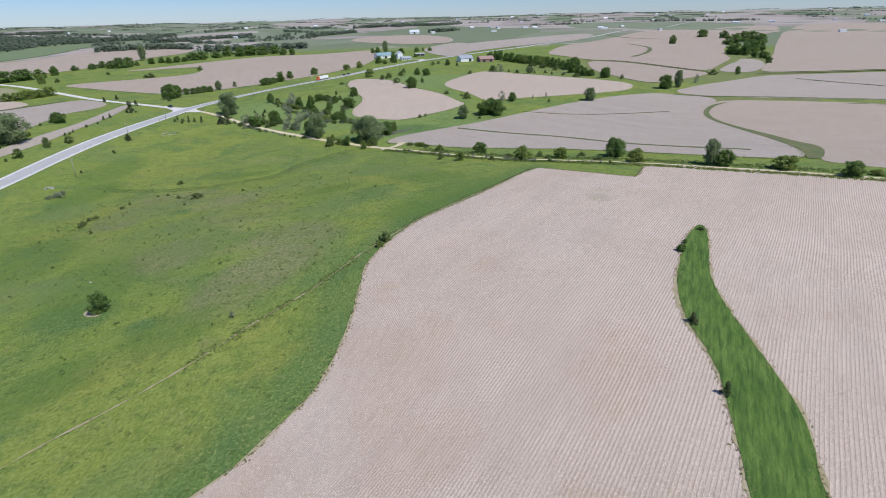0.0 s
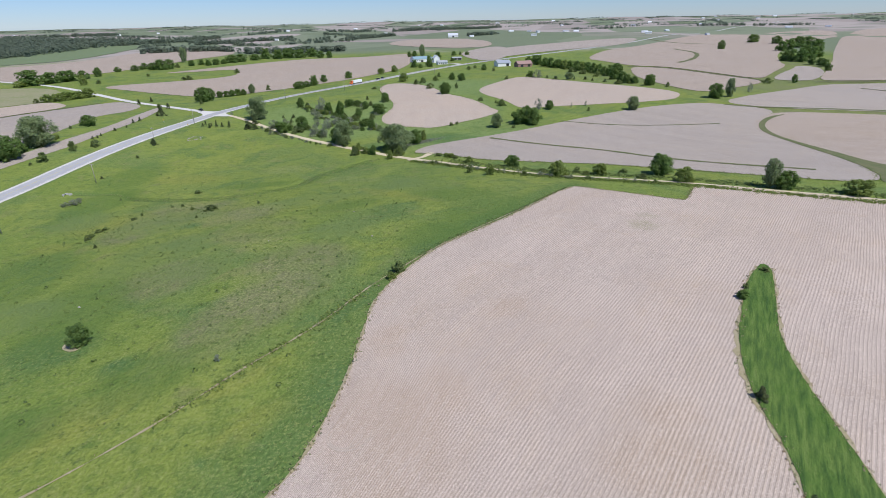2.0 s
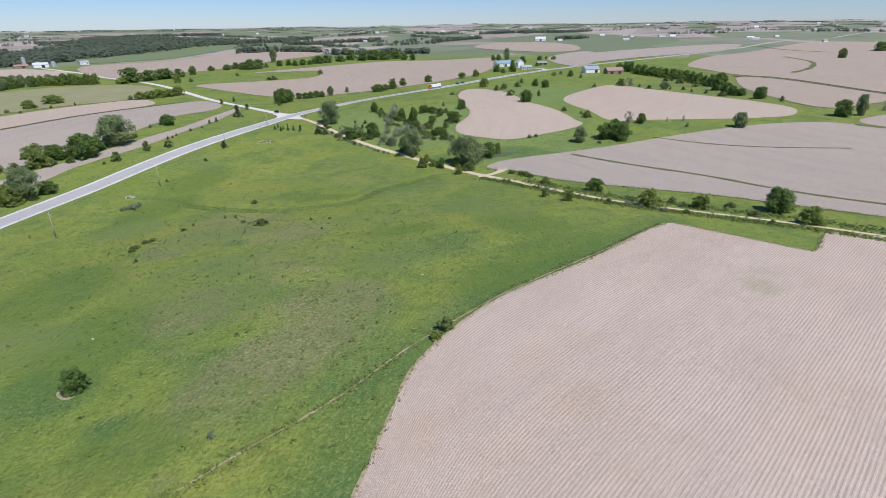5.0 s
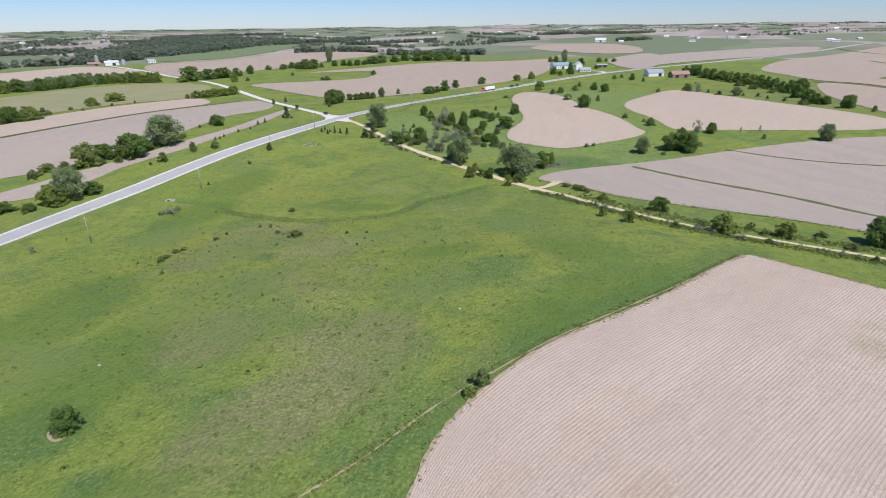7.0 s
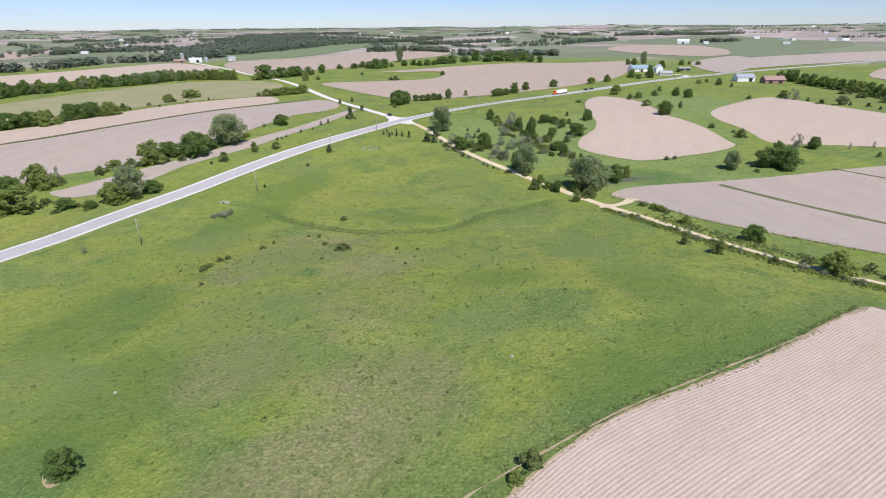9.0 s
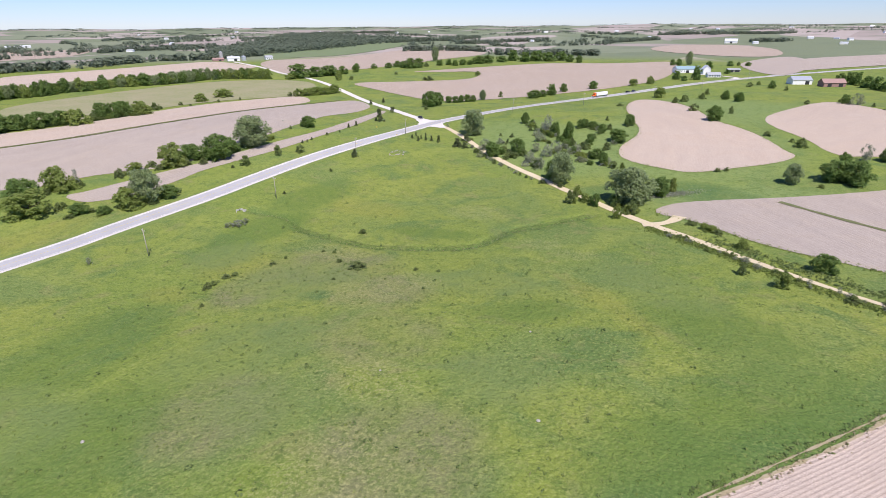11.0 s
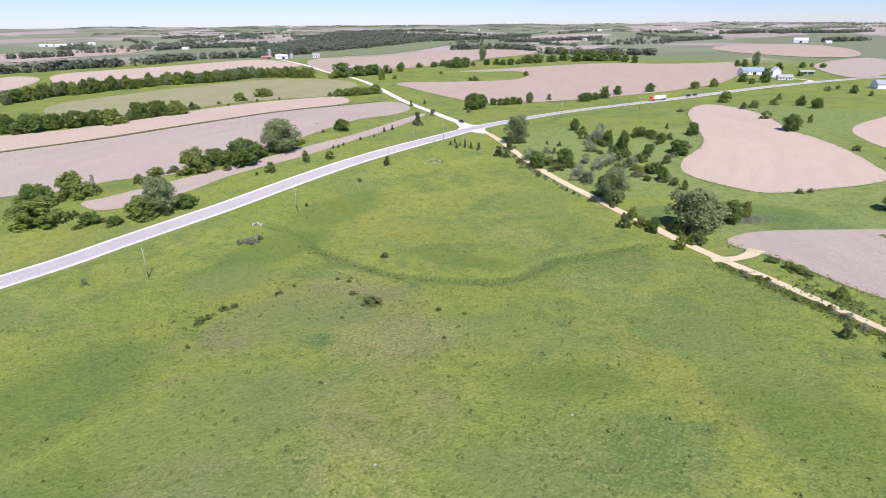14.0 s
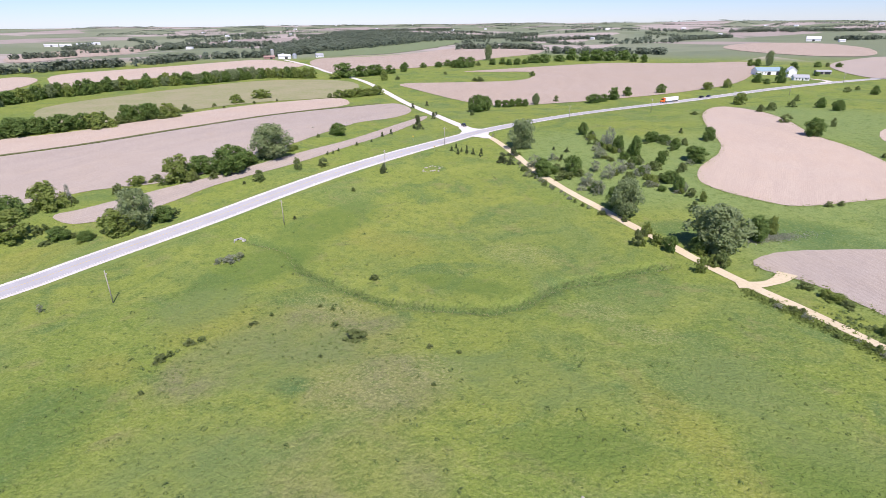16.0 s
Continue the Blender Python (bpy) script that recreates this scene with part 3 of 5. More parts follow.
M |= {
    "leaf_d": leaf_material("dark_leaves", (0.118, 0.205, 0.052), (0.235, 0.325, 0.088), (0.185, 0.270, 0.078)),
    "leaf_c": leaf_material("silvery_leaves", (0.235, 0.305, 0.135), (0.360, 0.420, 0.215), (0.265, 0.330, 0.155)),
    "leaf_l": leaf_material("light_leaves", (0.195, 0.275, 0.062), (0.350, 0.410, 0.115), (0.255, 0.315, 0.090)),
    "leaf_s": leaf_material("shrub_leaves", (0.145, 0.215, 0.066), (0.270, 0.330, 0.110), (0.215, 0.250, 0.100)),
    "leaf_k": leaf_material("cedar_needles", (0.096, 0.146, 0.055), (0.174, 0.226, 0.087), (0.166, 0.178, 0.085)),
    "leaf_g": leaf_material("grey_twigs", (0.260, 0.280, 0.190), (0.460, 0.470, 0.380), (0.250, 0.290, 0.150)),
    "leaf_dry": leaf_material("dry_grass_blades", (0.36, 0.29, 0.17), (0.50, 0.42, 0.28), (0.30, 0.25, 0.13)),
    "leaf_green": leaf_material("meadow_blades", (0.185, 0.255, 0.062), (0.285, 0.335, 0.092), (0.215, 0.275, 0.070)),
    # Greyer, paler leaves: distance haze put into the colour of the far woods.
    "leaf_hazed": leaf_material("hazed_woods_leaves", (0.155, 0.200, 0.138), (0.230, 0.272, 0.190), (0.190, 0.230, 0.165)),
    "bark": paint("bark", (0.14, 0.11, 0.085), 0.9, 0.5, scale=6),
    "grey_wood": paint("weathered_wood", (0.36, 0.33, 0.28), 0.85, 0.4, scale=4),
    "white": paint("white_paint", (0.80, 0.80, 0.78), 0.55, 0.15),
    "blue_roof": paint("blue_green_metal_roof", (0.30, 0.42, 0.46), 0.45, 0.2, 0.2),
    "grey_roof": paint("grey_roof", (0.36, 0.37, 0.39), 0.7, 0.3),
    "white_roof": paint("white_metal_roof", (0.72, 0.73, 0.74), 0.4, 0.2, 0.2),
    "rust_roof": paint("rusty_metal_roof", (0.34, 0.22, 0.19), 0.7, 0.5),
    "red_wall": paint("faded_red_boards", (0.32, 0.20, 0.17), 0.85, 0.4),
    "dark": paint("dark_opening", (0.035, 0.035, 0.038), 0.5, 0.1),
    "steel": paint("galvanised_steel", (0.62, 0.64, 0.66), 0.4, 0.2, 0.6),
    "concrete_grey": paint("weathered_concrete", (0.42, 0.41, 0.38), 0.85, 0.35, scale=3),
    "orange": paint("orange_paint", (0.72, 0.16, 0.03), 0.35, 0.1),
    "tyre": paint("tyre_rubber", (0.025, 0.025, 0.026), 0.85, 0.2),
    "car_black": paint("black_car_paint", (0.022, 0.024, 0.03), 0.25, 0.1),
    "car_blue": paint("dark_blue_car_paint", (0.03, 0.045, 0.09), 0.25, 0.1),
    "stone": paint("pale_stone", (0.36, 0.34, 0.28), 0.9, 0.35, scale=4),
    "chalk": paint("white_road_paint", (0.78, 0.78, 0.76), 0.7, 0.35, scale=2),
    "amber": paint("yellow_road_paint", (0.62, 0.45, 0.08), 0.7, 0.35, scale=2),
}
M["glass"] = Nodes("window_glass", 0.08, 0.5).done((0.03, 0.035, 0.045))


# ---- trees and shrubs ----
def crown_mesh(name, rng, lobes, leaves, size, spread, mat, droop=0.0, low=0.12):
    """Many small leaf sprays over the outside of several lobes; one unit high and one wide."""
    centres, radii = [], []
    for k in range(lobes):
        a, up = 2.4 * k + rng.uniform(-0.5, 0.5), ((k + rng.uniform(0, 1)) / lobes) ** 1.35
        r = rng.uniform(0.07, 0.17)
        reach = max(0.0, spread(up) - 0.55 * r) * rng.uniform(0.3, 1.15)
        centres.append((reach * math.cos(a), reach * math.sin(a), low + r * 0.6 + up * (1 - low - 1.45 * r)))
        radii.append(r)
    centres, radii = np.array(centres), np.array(radii)
    pick = rng.choice(lobes, leaves, p=radii**2 / (radii**2).sum())
    d = rng.normal(size=(leaves, 3))
    d /= np.linalg.norm(d, axis=1)[:, None]
    d[:, 2] = np.where(d[:, 2] < -0.5, -d[:, 2], d[:, 2])
    at = centres[pick] + d * (radii[pick] * rng.uniform(0.55, 1.3, leaves))[:, None] * np.array([1.0, 1.0, 1.1])
    at[:, 2] = np.clip(at[:, 2], 0.015, 1.0)
    # a leaf spray lies roughly across the way out, with a good deal of scatter
    n = d + rng.normal(scale=0.45, size=(leaves, 3)) + np.array([0, 0, 0.25])
    n /= np.linalg.norm(n, axis=1)[:, None]
    t = np.cross(n, rng.normal(size=(leaves, 3)))
    t /= np.linalg.norm(t, axis=1)[:, None]
    b = np.cross(n, t)
    s = (size * rng.uniform(0.6, 1.4, leaves))[:, None]
    corners = np.stack([at - t * s, at + t * s * 0.55 - b * s * 0.8 - n * s * droop, at + t * s * 0.55 + b * s * 0.8 - n * s * droop], 1).reshape(-1, 3)
    faces = np.arange(3 * leaves).reshape(-1, 3)
    return mesh_from(name, corners.tolist(), faces.tolist(), mat, smooth=False)


def trunk_mesh(rng, height, radius, limbs, reach):
    bm = bmesh.new()
    lean = (rng.uniform(-0.03, 0.03), rng.uniform(-0.03, 0.03), height)
    rod(bm, (0, 0, -0.04), lean, radius, radius * 0.45)
    for k in range(limbs):
        a, z = 2 * math.pi * k / limbs + rng.uniform(-0.4, 0.4), height * rng.uniform(0.35, 0.95)
        foot = (lean[0] * z / height, lean[1] * z / height, z)
        rod(bm, foot, (reach * math.cos(a), reach * math.sin(a), z + rng.uniform(0.12, 0.3)), radius * 0.45, radius * 0.12, 5)
    return bm


KINDS = {
    # lobes, leaves, spray size, spread by height, droop, lowest leaf, trunk height, trunk radius, limbs, name, label, category
    "d": (40, 5200, 0.036, lambda u: 0.50 * math.sin(math.pi * (0.25 + 0.62 * u)) ** 0.8, 0.1, 0.0, 0.55, 0.026, 6, "broadleaf_tree", "dark green broadleaf tree with a dense rounded crown", "tree"),
    "c": (58, 7600, 0.028, lambda u: 0.48 * math.sin(math.pi * (0.16 + 0.70 * u)) ** 0.7, 0.25, 0.02, 0.62, 0.024, 8, "cottonwood_tree", "tall grey-green tree with a loose silvery crown", "tree"),
    "l": (32, 3600, 0.038, lambda u: 0.50 * math.sin(math.pi * (0.34 + 0.52 * u)) ** 0.8, 0.2, -0.02, 0.45, 0.020, 6, "leafy_bush", "light green spreading bush in rough grass", "bush"),
    "s": (20, 1700, 0.046, lambda u: 0.48 * math.sin(math.pi * (0.40 + 0.48 * u)) ** 0.8, 0.1, -0.03, 0.40, 0.020, 5, "shrub", "small dark green shrub in rough grass", "shrub"),
    "k": (13, 1700, 0.040, lambda u: 0.46 * (1 - 0.72 * u), 0.1, -0.02, 0.75, 0.022, 4, "cedar_shrub", "small dark cedar with pointed dense crown", "shrub"),
    "g": (22, 1300, 0.030, lambda u: 0.48 * math.sin(math.pi * (0.35 + 0.5 * u)), 0.0, 0.0, 0.55, 0.018, 9, "twiggy_shrub", "grey twiggy shrub with thin leaves", "shrub"),
}
rng = np.random.default_rng(11)
MODELS = {}
for kind, (lobes, leaves, size, spread, droop, low, th, tr, limbs, name, label, category) in KINDS.items():
    for version in range(4):
        root = tagged(new(name), label, category)
        part("trunk", trunk_mesh(rng, th, tr, limbs, 0.26), M["bark"] if kind != "g" else M["grey_wood"], root, smooth=True)
        crown = new("crown", crown_mesh("crown", rng, lobes, leaves, size, spread, M["leaf_" + kind], droop, low))
        crown.parent = root
        MODELS.setdefault(kind, []).append([root, False])
    if kind in "dcl":                       # plainer models for the trees that stay far off
        for version in range(3):
            root = tagged(new(name), label, category)
            part("trunk", trunk_mesh(rng, th, tr, limbs, 0.26), M["bark"], root, smooth=True)
            crown = new("crown", crown_mesh("crown", rng, lobes, leaves // 4, size * 1.8, spread, M["leaf_" + kind], droop, low))
            crown.parent = root
            MODELS.setdefault(kind + "_far", []).append([root, False])


def plant(kind, x, y, tall, wide, group):
    """Sets a tree or shrub on the ground: the first of each model is the model itself."""
    far = kind in "dcl" and math.hypot(x + 15, y - 70) > 560
    model = MODELS[kind + "_far"][int(rng.integers(3))] if far else MODELS[kind][int(rng.integers(4))]
    m = Matrix.Translation((x, y, ground_z(x, y) - 0.02 * tall)) @ Matrix.Rotation(rng.uniform(0, 6.28), 4, "Z") @ Matrix.Diagonal((wide * rng.uniform(0.85, 1.12), wide * rng.uniform(0.85, 1.12), tall, 1))
    ob = model[0]
    if model[1]:
        ob = copy_thing(model[0], m)
        ob.matrix_basis = m
    else:
        ob.matrix_basis, model[1] = m, True
    return tagged(ob, group=group)


GROUPS = {"hedge": "trees of the hedge between the fields", "roadside": "bushes beside the highway", "ridge": "bushes on the ridge", "slope": "trees below the ridge",
          "back": "trees behind the far field", "nfield": "trees at the field corner", "junction": "bushes at the road junction", "grove": "trees of the pasture grove",
          "creek": "trees along the creek", "farm": "trees round the farmstead", "right": "trees along the lane", "woods": "trees of the woodland strip", "grove2": "trees of the far grove",
          "edge": "bushes at the field edge", "meadow": "bushes in the meadow", "lanebush": "bushes along the gravel lane", "line": "trees of the long tree line"}
WOODY = [
    ("hedge", "c", [(-248, 309, 15.3, 19.2), (-222, 226, 13.5, 11.8)]),
    ("hedge", "d", [(-245, 283, 11.6, 15.8), (-255, 274, 7.2, 10.8), (-220, 235, 5.3, 8.3), (-264, 199, 8.7, 13), (-233, 204, 3.9, 7.8), (-224, 209, 3.3, 4.5), (-248, 294, 5.9, 8.5)]),
    ("hedge", "l", [(-253, 262, 10.9, 11.7), (-263, 248, 3.6, 7.1), (-223, 219, 7.7, 11.6), (-265, 214, 10, 12.6), (-246, 193, 8.8, 17.3)]),
    ("hedge", "s", [(-261, 256, 2.9, 4.7), (-259, 238, 4.2, 5.4), (-250, 320, 4.6, 7.3), (-249, 277, 4.1, 6.5), (-254, 255, 2.4, 5.1)]),
    ("hedge", "g", [(-263, 221, 7.8, 2.8)]),
    ("roadside", "s", [(-226, 284, 4.8, 5.3), (-225, 305, 5.3, 4.2), (-219, 316, 4.1, 5.1), (-258, 350, 2.2, 2)]),
    ("roadside", "k", [(-230, 352, 1.8, 2.2), (-233, 377, 2.6, 2.4), (-233, 385, 2.9, 2.8), (-231, 409, 8.2, 7), (-249, 451, 4.6, 3.3), (-299, 492, 3.9, 4.7), (-230, 338, 1.7, 1.9), (-229, 333, 1.7, 1.8), (-230, 330, 1.7, 2.1), (-229, 363, 1.5, 1.6), (-228, 277, 1.5, 2.1), (-298, 510, 4, 4.3), (-258, 467, 2.7, 2.9)]),
    ("roadside", "d", [(-254, 362, 6.4, 8.8), (-185, 597, 6.9, 12.5), (-181, 608, 5.9, 8.1), (-177, 623, 9.9, 10), (-173, 650, 7.9, 8), (-152, 685, 7.7, 8.9)]),
    ("ridge", "l", [(-393, 502, 6.9, 10.6), (-389, 511, 7, 10.7), (-386, 519, 7.5, 11.9), (-382, 528, 7.1, 12), (-380, 539, 8.2, 12.2), (-447, 458, 7.3, 16.8), (-434, 422, 6.8, 10.7)]),
    ("ridge", "s", [(-399, 497, 3.9, 5.3), (-428, 397, 2.6, 4.2), (-411, 394, 2.1, 2.7), (-418, 428, 2.2, 2.9)]),
    ("ridge", "k", [(-416, 450, 2.3, 3)]),
    ("slope", "d", [(-425, 247, 11.2, 11.7), (-417, 257, 10.3, 17.3), (-414, 269, 9.2, 10.6), (-410, 279, 9.4, 16.2), (-405, 290, 9.2, 11), (-404, 317, 10.8, 10.1), (-401, 324, 10.2, 11.7), (-402, 332, 10.3, 11.1), (-417, 263, 7.8, 9.1), (-408, 285, 7.4, 9.4)]),
    ("slope", "l", [(-398, 296, 9.5, 16.5), (-399, 343, 9.4, 15.4)]),
    ("slope", "s", [(-403, 310, 5, 7.6), (-417, 366, 5.6, 7.8)]),
    ("back", "d", [(-459, 814, 13.6, 17.3), (-453, 826, 12.9, 15.7), (-442, 873, 8.4, 10.9), (-434, 888, 8.5, 11.1), (-419, 881, 8.4, 10.9), (-413, 896, 8.5, 11.1), (-408, 910, 6.9, 9.3), (-405, 937, 11.5, 19.1), (-396, 955, 11.6, 21.3), (-381, 1027, 17.1, 20.6), (-357, 1023, 15, 20.3), (-345, 1049, 16.2, 22.8), (-327, 1060, 14.4, 20.8), (-314, 1087, 14.7, 23.3), (-290, 1062, 11.4, 14.4), (-271, 1053, 11.2, 12.1), (-509, 790, 6.4, 10.3), (-493, 805, 7.2, 12.2), (-492, 826, 8.2, 12.4), (-519, 759, 8.5, 10.1), (-387, 990, 9.2, 19.9), (-470, 811, 9.6, 12.1)]),
    ("back", "d", [(-514, 634, 16.2, 26.7), (-505, 655, 11.9, 17.9), (-499, 675, 12.1, 21.8), (-497, 701, 9.7, 14.9), (-497, 728, 9.2, 10.8)]),
    ("back", "s", [(-452, 848, 6.6, 8.9), (-441, 647, 4.4, 5.4)]),
    ("back", "c", [(-491, 943, 22.9, 10.9)]),
    ("back", "l", [(-514, 619, 6.4, 16.6), (-450, 634, 11.1, 8)]),
    ("nfield", "d", [(-246, 506, 12.3, 13.3), (-245, 516, 10.6, 9.3), (-246, 539, 5.5, 6.5), (-240, 541, 5.5, 6.5), (-237, 546, 6, 6.5), (-233, 551, 6.1, 6.6), (-228, 553, 5.6, 5.5)]),
    ("nfield", "s", [(-238, 485, 3.6, 3.9), (-217, 591, 5.3, 4.6), (-350, 682, 5.2, 9.9), (-355, 680, 3.9, 7.1), (-426, 724, 3.6, 4.6), (-320, 756, 5.6, 7.6)]),
    ("nfield", "c", [(-225, 567, 8.8, 6.7)]),
    ("roadside", "l", [(-119, 727, 6.7, 9.9), (-105, 748, 8.1, 8.1)]),
    ("junction", "c", [(-155, 403, 15, 16.1)]),
    ("junction", "k", [(-151, 374, 5, 7.8), (-146, 373, 3, 4.9), (-166, 378, 4.1, 2.9), (-171, 378, 3.1, 2.6), (-175, 378, 4.1, 2.2), (-185, 383, 2.5, 1.9), (-179, 379, 2.1, 1.9), (-193, 331, 3.1, 4)]),
    ("junction", "d", [(-125, 366, 6.4, 8.8)]),
    ("junction", "s", [(-136, 368, 2.6, 3.5)]),
    ("junction", "g", [(-134, 376, 5.9, 7), (-131, 361, 2.5, 3.4), (-181, 417, 2.3, 2.4)]),
    ("grove", "d", [(-137, 446, 7, 5), (-107, 419, 7.8, 5.7), (-97, 413, 9.7, 5.9), (-97, 444, 5.2, 7.9), (-90, 443, 4.4, 5.9), (-82, 433, 5.3, 5), (-69, 416, 6.8, 10.2), (-71, 459, 6.7, 6.4), (-82, 405, 6, 5), (-72, 381, 4.7, 6.7), (-66, 371, 6.1, 4.5), (-114, 375, 8.1, 8.6), (-83, 342, 8.6, 6.7), (-47, 314, 4.5, 5.8), (-33, 332, 7.9, 7.7)]),
    ("grove", "s", [(-130, 441, 3, 8.1), (-80, 444, 3.6, 3.9), (-83, 396, 3.9, 6.3), (-60, 367, 3.6, 3.8), (-115, 366, 3.8, 6.7), (-65, 310, 5.6, 4.3), (-65, 319, 2.4, 2.2), (-87, 373, 5, 6), (-91, 400, 4.7, 5), (-83, 419, 2.8, 3.7), (-71, 398, 3.9, 4.9), (-56, 353, 3.4, 4.2), (-96, 549, 2.3, 5.9)]),
    ("grove", "g", [(-111, 403, 5.1, 7.3), (-113, 423, 10.8, 7.7), (-102, 363, 5.6, 8.2), (-94, 354, 6, 6.3), (-84, 387, 4.5, 4.8), (-131, 390, 3.4, 5.8), (-106, 383, 4.6, 6.9), (-97, 375, 6.3, 6.7), (-95, 386, 5.8, 6.9), (-128, 367, 4.5, 6.1)]),
    ("grove", "c", [(-77, 336, 13.5, 12.4), (-43, 318, 14, 17.3)]),
    ("grove", "k", [(-138, 407, 1.8, 2.3), (-127, 392, 2.7, 3.3), (-130, 406, 2.5, 3), (-88, 472, 2.7, 3.3)]),
    ("grove", "l", [(-29, 341, 5.9, 3.9)]),
    ("creek", "c", [(16, 371, 8.3, 7.9), (97, 598, 6.9, 7.9)]),
    ("creek", "d", [(32, 381, 8.9, 11.8), (39, 379, 9.6, 11.6), (38, 405, 5.9, 6.3), (56, 421, 6, 5.8), (-25, 495, 9.3, 9.2), (-25, 640, 7.1, 7.7), (-14, 625, 7.4, 7.4), (12, 752, 7.1, 6.3), (62, 643, 6.7, 8.3)]),
    ("creek", "g", [(48, 420, 7.8, 5.8), (69, 634, 8.5, 10.1), (72, 423, 3.5, 1.6), (83, 427, 3.5, 1.9)]),
    ("creek", "s", [(22, 438, 4.9, 7), (-41, 537, 5.1, 8.3), (-54, 604, 5.9, 6.3), (-43, 636, 5.1, 7.7), (-60, 590, 4.8, 6.2), (-16, 533, 5, 3.1), (0, 782, 3.7, 5.3), (24, 736, 4.6, 4.3), (21, 439, 2.3, 2.8), (18, 448, 2, 2.5), (6, 459, 2.8, 3.7), (27, 369, 1.6, 2.6), (82, 410, 2.5, 2.4), (35, 625, 3.3, 4.1), (40, 425, 2.5, 3.3), (-10, 381, 1.8, 2.5), (-14, 378, 2, 3.1), (-42, 676, 5.4, 4.7), (-8, 759, 4.8, 5.8)]),
    ("creek", "k", [(78, 625, 2.8, 3.5), (84, 600, 3.5, 7.5), (102, 595, 2.6, 3.2), (112, 588, 2.9, 5.4), (115, 569, 2.4, 3.4), (123, 550, 2.7, 4.5)]),
    ("creek", "l", [(-79, 635, 8.4, 11.3)]),
    ("farm", "d", [(-86, 812, 9.4, 10.2), (-76, 799, 5.3, 6.4), (-65, 818, 14.7, 10.9), (-64, 979, 11.2, 10.4), (-41, 1077, 7, 8.5), (-16, 1081, 6.1, 7.5), (-122, 1059, 8.9, 8.7), (-113, 1062, 9.8, 8.7), (-37, 927, 4.5, 8.1), (75, 820, 11.2, 10.8), (86, 839, 11.4, 11)]),
    ("farm", "c", [(-100, 1079, 19.8, 10.7)]),
    ("farm", "s", [(-30, 1092, 5.3, 5.8)]),
    ("right", "d", [(81, 244.8, 8, 9), (118.2, 217.7, 6.2, 7.1), (154.8, 193.7, 5.6, 7.7), (20.2, 268.5, 4.9, 6.3), (179, 437, 9.9, 9.9), (296, 552, 7.2, 5.6), (489, 1188, 16.2, 14.2), (621, 1346, 15.9, 21.3), (645, 1290, 15.2, 17.9), (152, 509, 8.6, 9.3), (144, 529, 5.9, 7.5)]),
    ("right", "l", [(85.7, 229.7, 5.6, 6.5), (138.1, 207.6, 5.3, 9.5), (165.5, 195.4, 2, 4.3), (38.2, 245, 6, 7.9), (55.8, 244.6, 5, 5.8), (9.3, 249.2, 4.1, 4.3), (-43, 297, 4.8, 3.2)]),
    ("right", "c", [(113.6, 219.5, 10.3, 6.7), (112, 407, 8.6, 8.4), (191, 441, 12.5, 7.2)]),
    ("right", "s", [(47.2, 250.9, 2.5, 2.7), (268, 544, 5.1, 7.7), (163, 496, 3.7, 4), (-0.1, 255.2, 3.6, 3.3), (32.2, 249.4, 2.3, 3.8), (23.9, 246.8, 2, 3.7), (71.7, 237.4, 1.9, 4.1), (50.2, 245.7, 1.7, 3.2), (66.9, 248.8, 1.8, 3.8)]),
    ("right", "g", [(216, 465, 7, 4.3)]),
    ("woods", "d", [(90, 824, 12.4, 12.1), (96, 796, 10.7, 11.6), (102, 778, 11.6, 11.3), (109, 767, 10.2, 11), (121, 746, 9.8, 10.6), (126, 730, 10.6, 10.3), (135, 699, 11, 9.8), (139, 684, 10.7, 9.5), (142, 670, 10.4, 9.2), (144, 649, 9.1, 8.9), (147, 635, 10.7, 9.6), (141, 585, 14.5, 10.4), (137, 543, 8.9, 8), (139, 533, 7.2, 7)]),
    ("woods", "l", [(114, 749, 11, 10.7), (132, 720, 10.4, 10.1)]),
    ("woods", "s", [(117, 704, 5.1, 8.8), (125, 674, 4.8, 8.4), (132, 634, 4.5, 7.7), (130, 527, 3.6, 6.2)]),
    ("grove2", "d", [(562, 1103, 16.1, 17.6), (591, 1133, 18.6, 20.3), (634, 1184, 19.4, 21.2), (661, 1201, 17.5, 21.5), (628, 1108, 18.2, 19.8), (428, 828, 13.7, 14.9), (431, 814, 15, 14.7), (435, 800, 14.7, 14.4), (482, 867, 15.9, 17.3), (508, 893, 14.7, 14.3), (425, 758, 9.8, 10.7), (429, 746, 8.3, 10.5), (424, 728, 8.1, 8.8), (397, 674, 7.5, 6.8), (510, 931, 15.3, 16.7)]),
    ("edge", "s", [(-16.1, 139.3, 2.9, 4.2), (64, 129.2, 1.5, 1.8), (72.4, 138.5, 1.2, 2.5)]),
    ("edge", "l", [(-17.5, 135.6, 1.9, 2.5)]),
    ("edge", "d", [(-82.8, 112.4, 5.1, 6.2), (61.1, 124.7, 2, 2.6)]),
    ("edge", "g", [(-47.5, 103.9, 1.6, 1.8), (61.1, 126.4, 0.9, 1.2)]),
    ("edge", "k", [(49.8, 91.9, 2.6, 3.2), (46.4, 70.9, 2.9, 2.4)]),
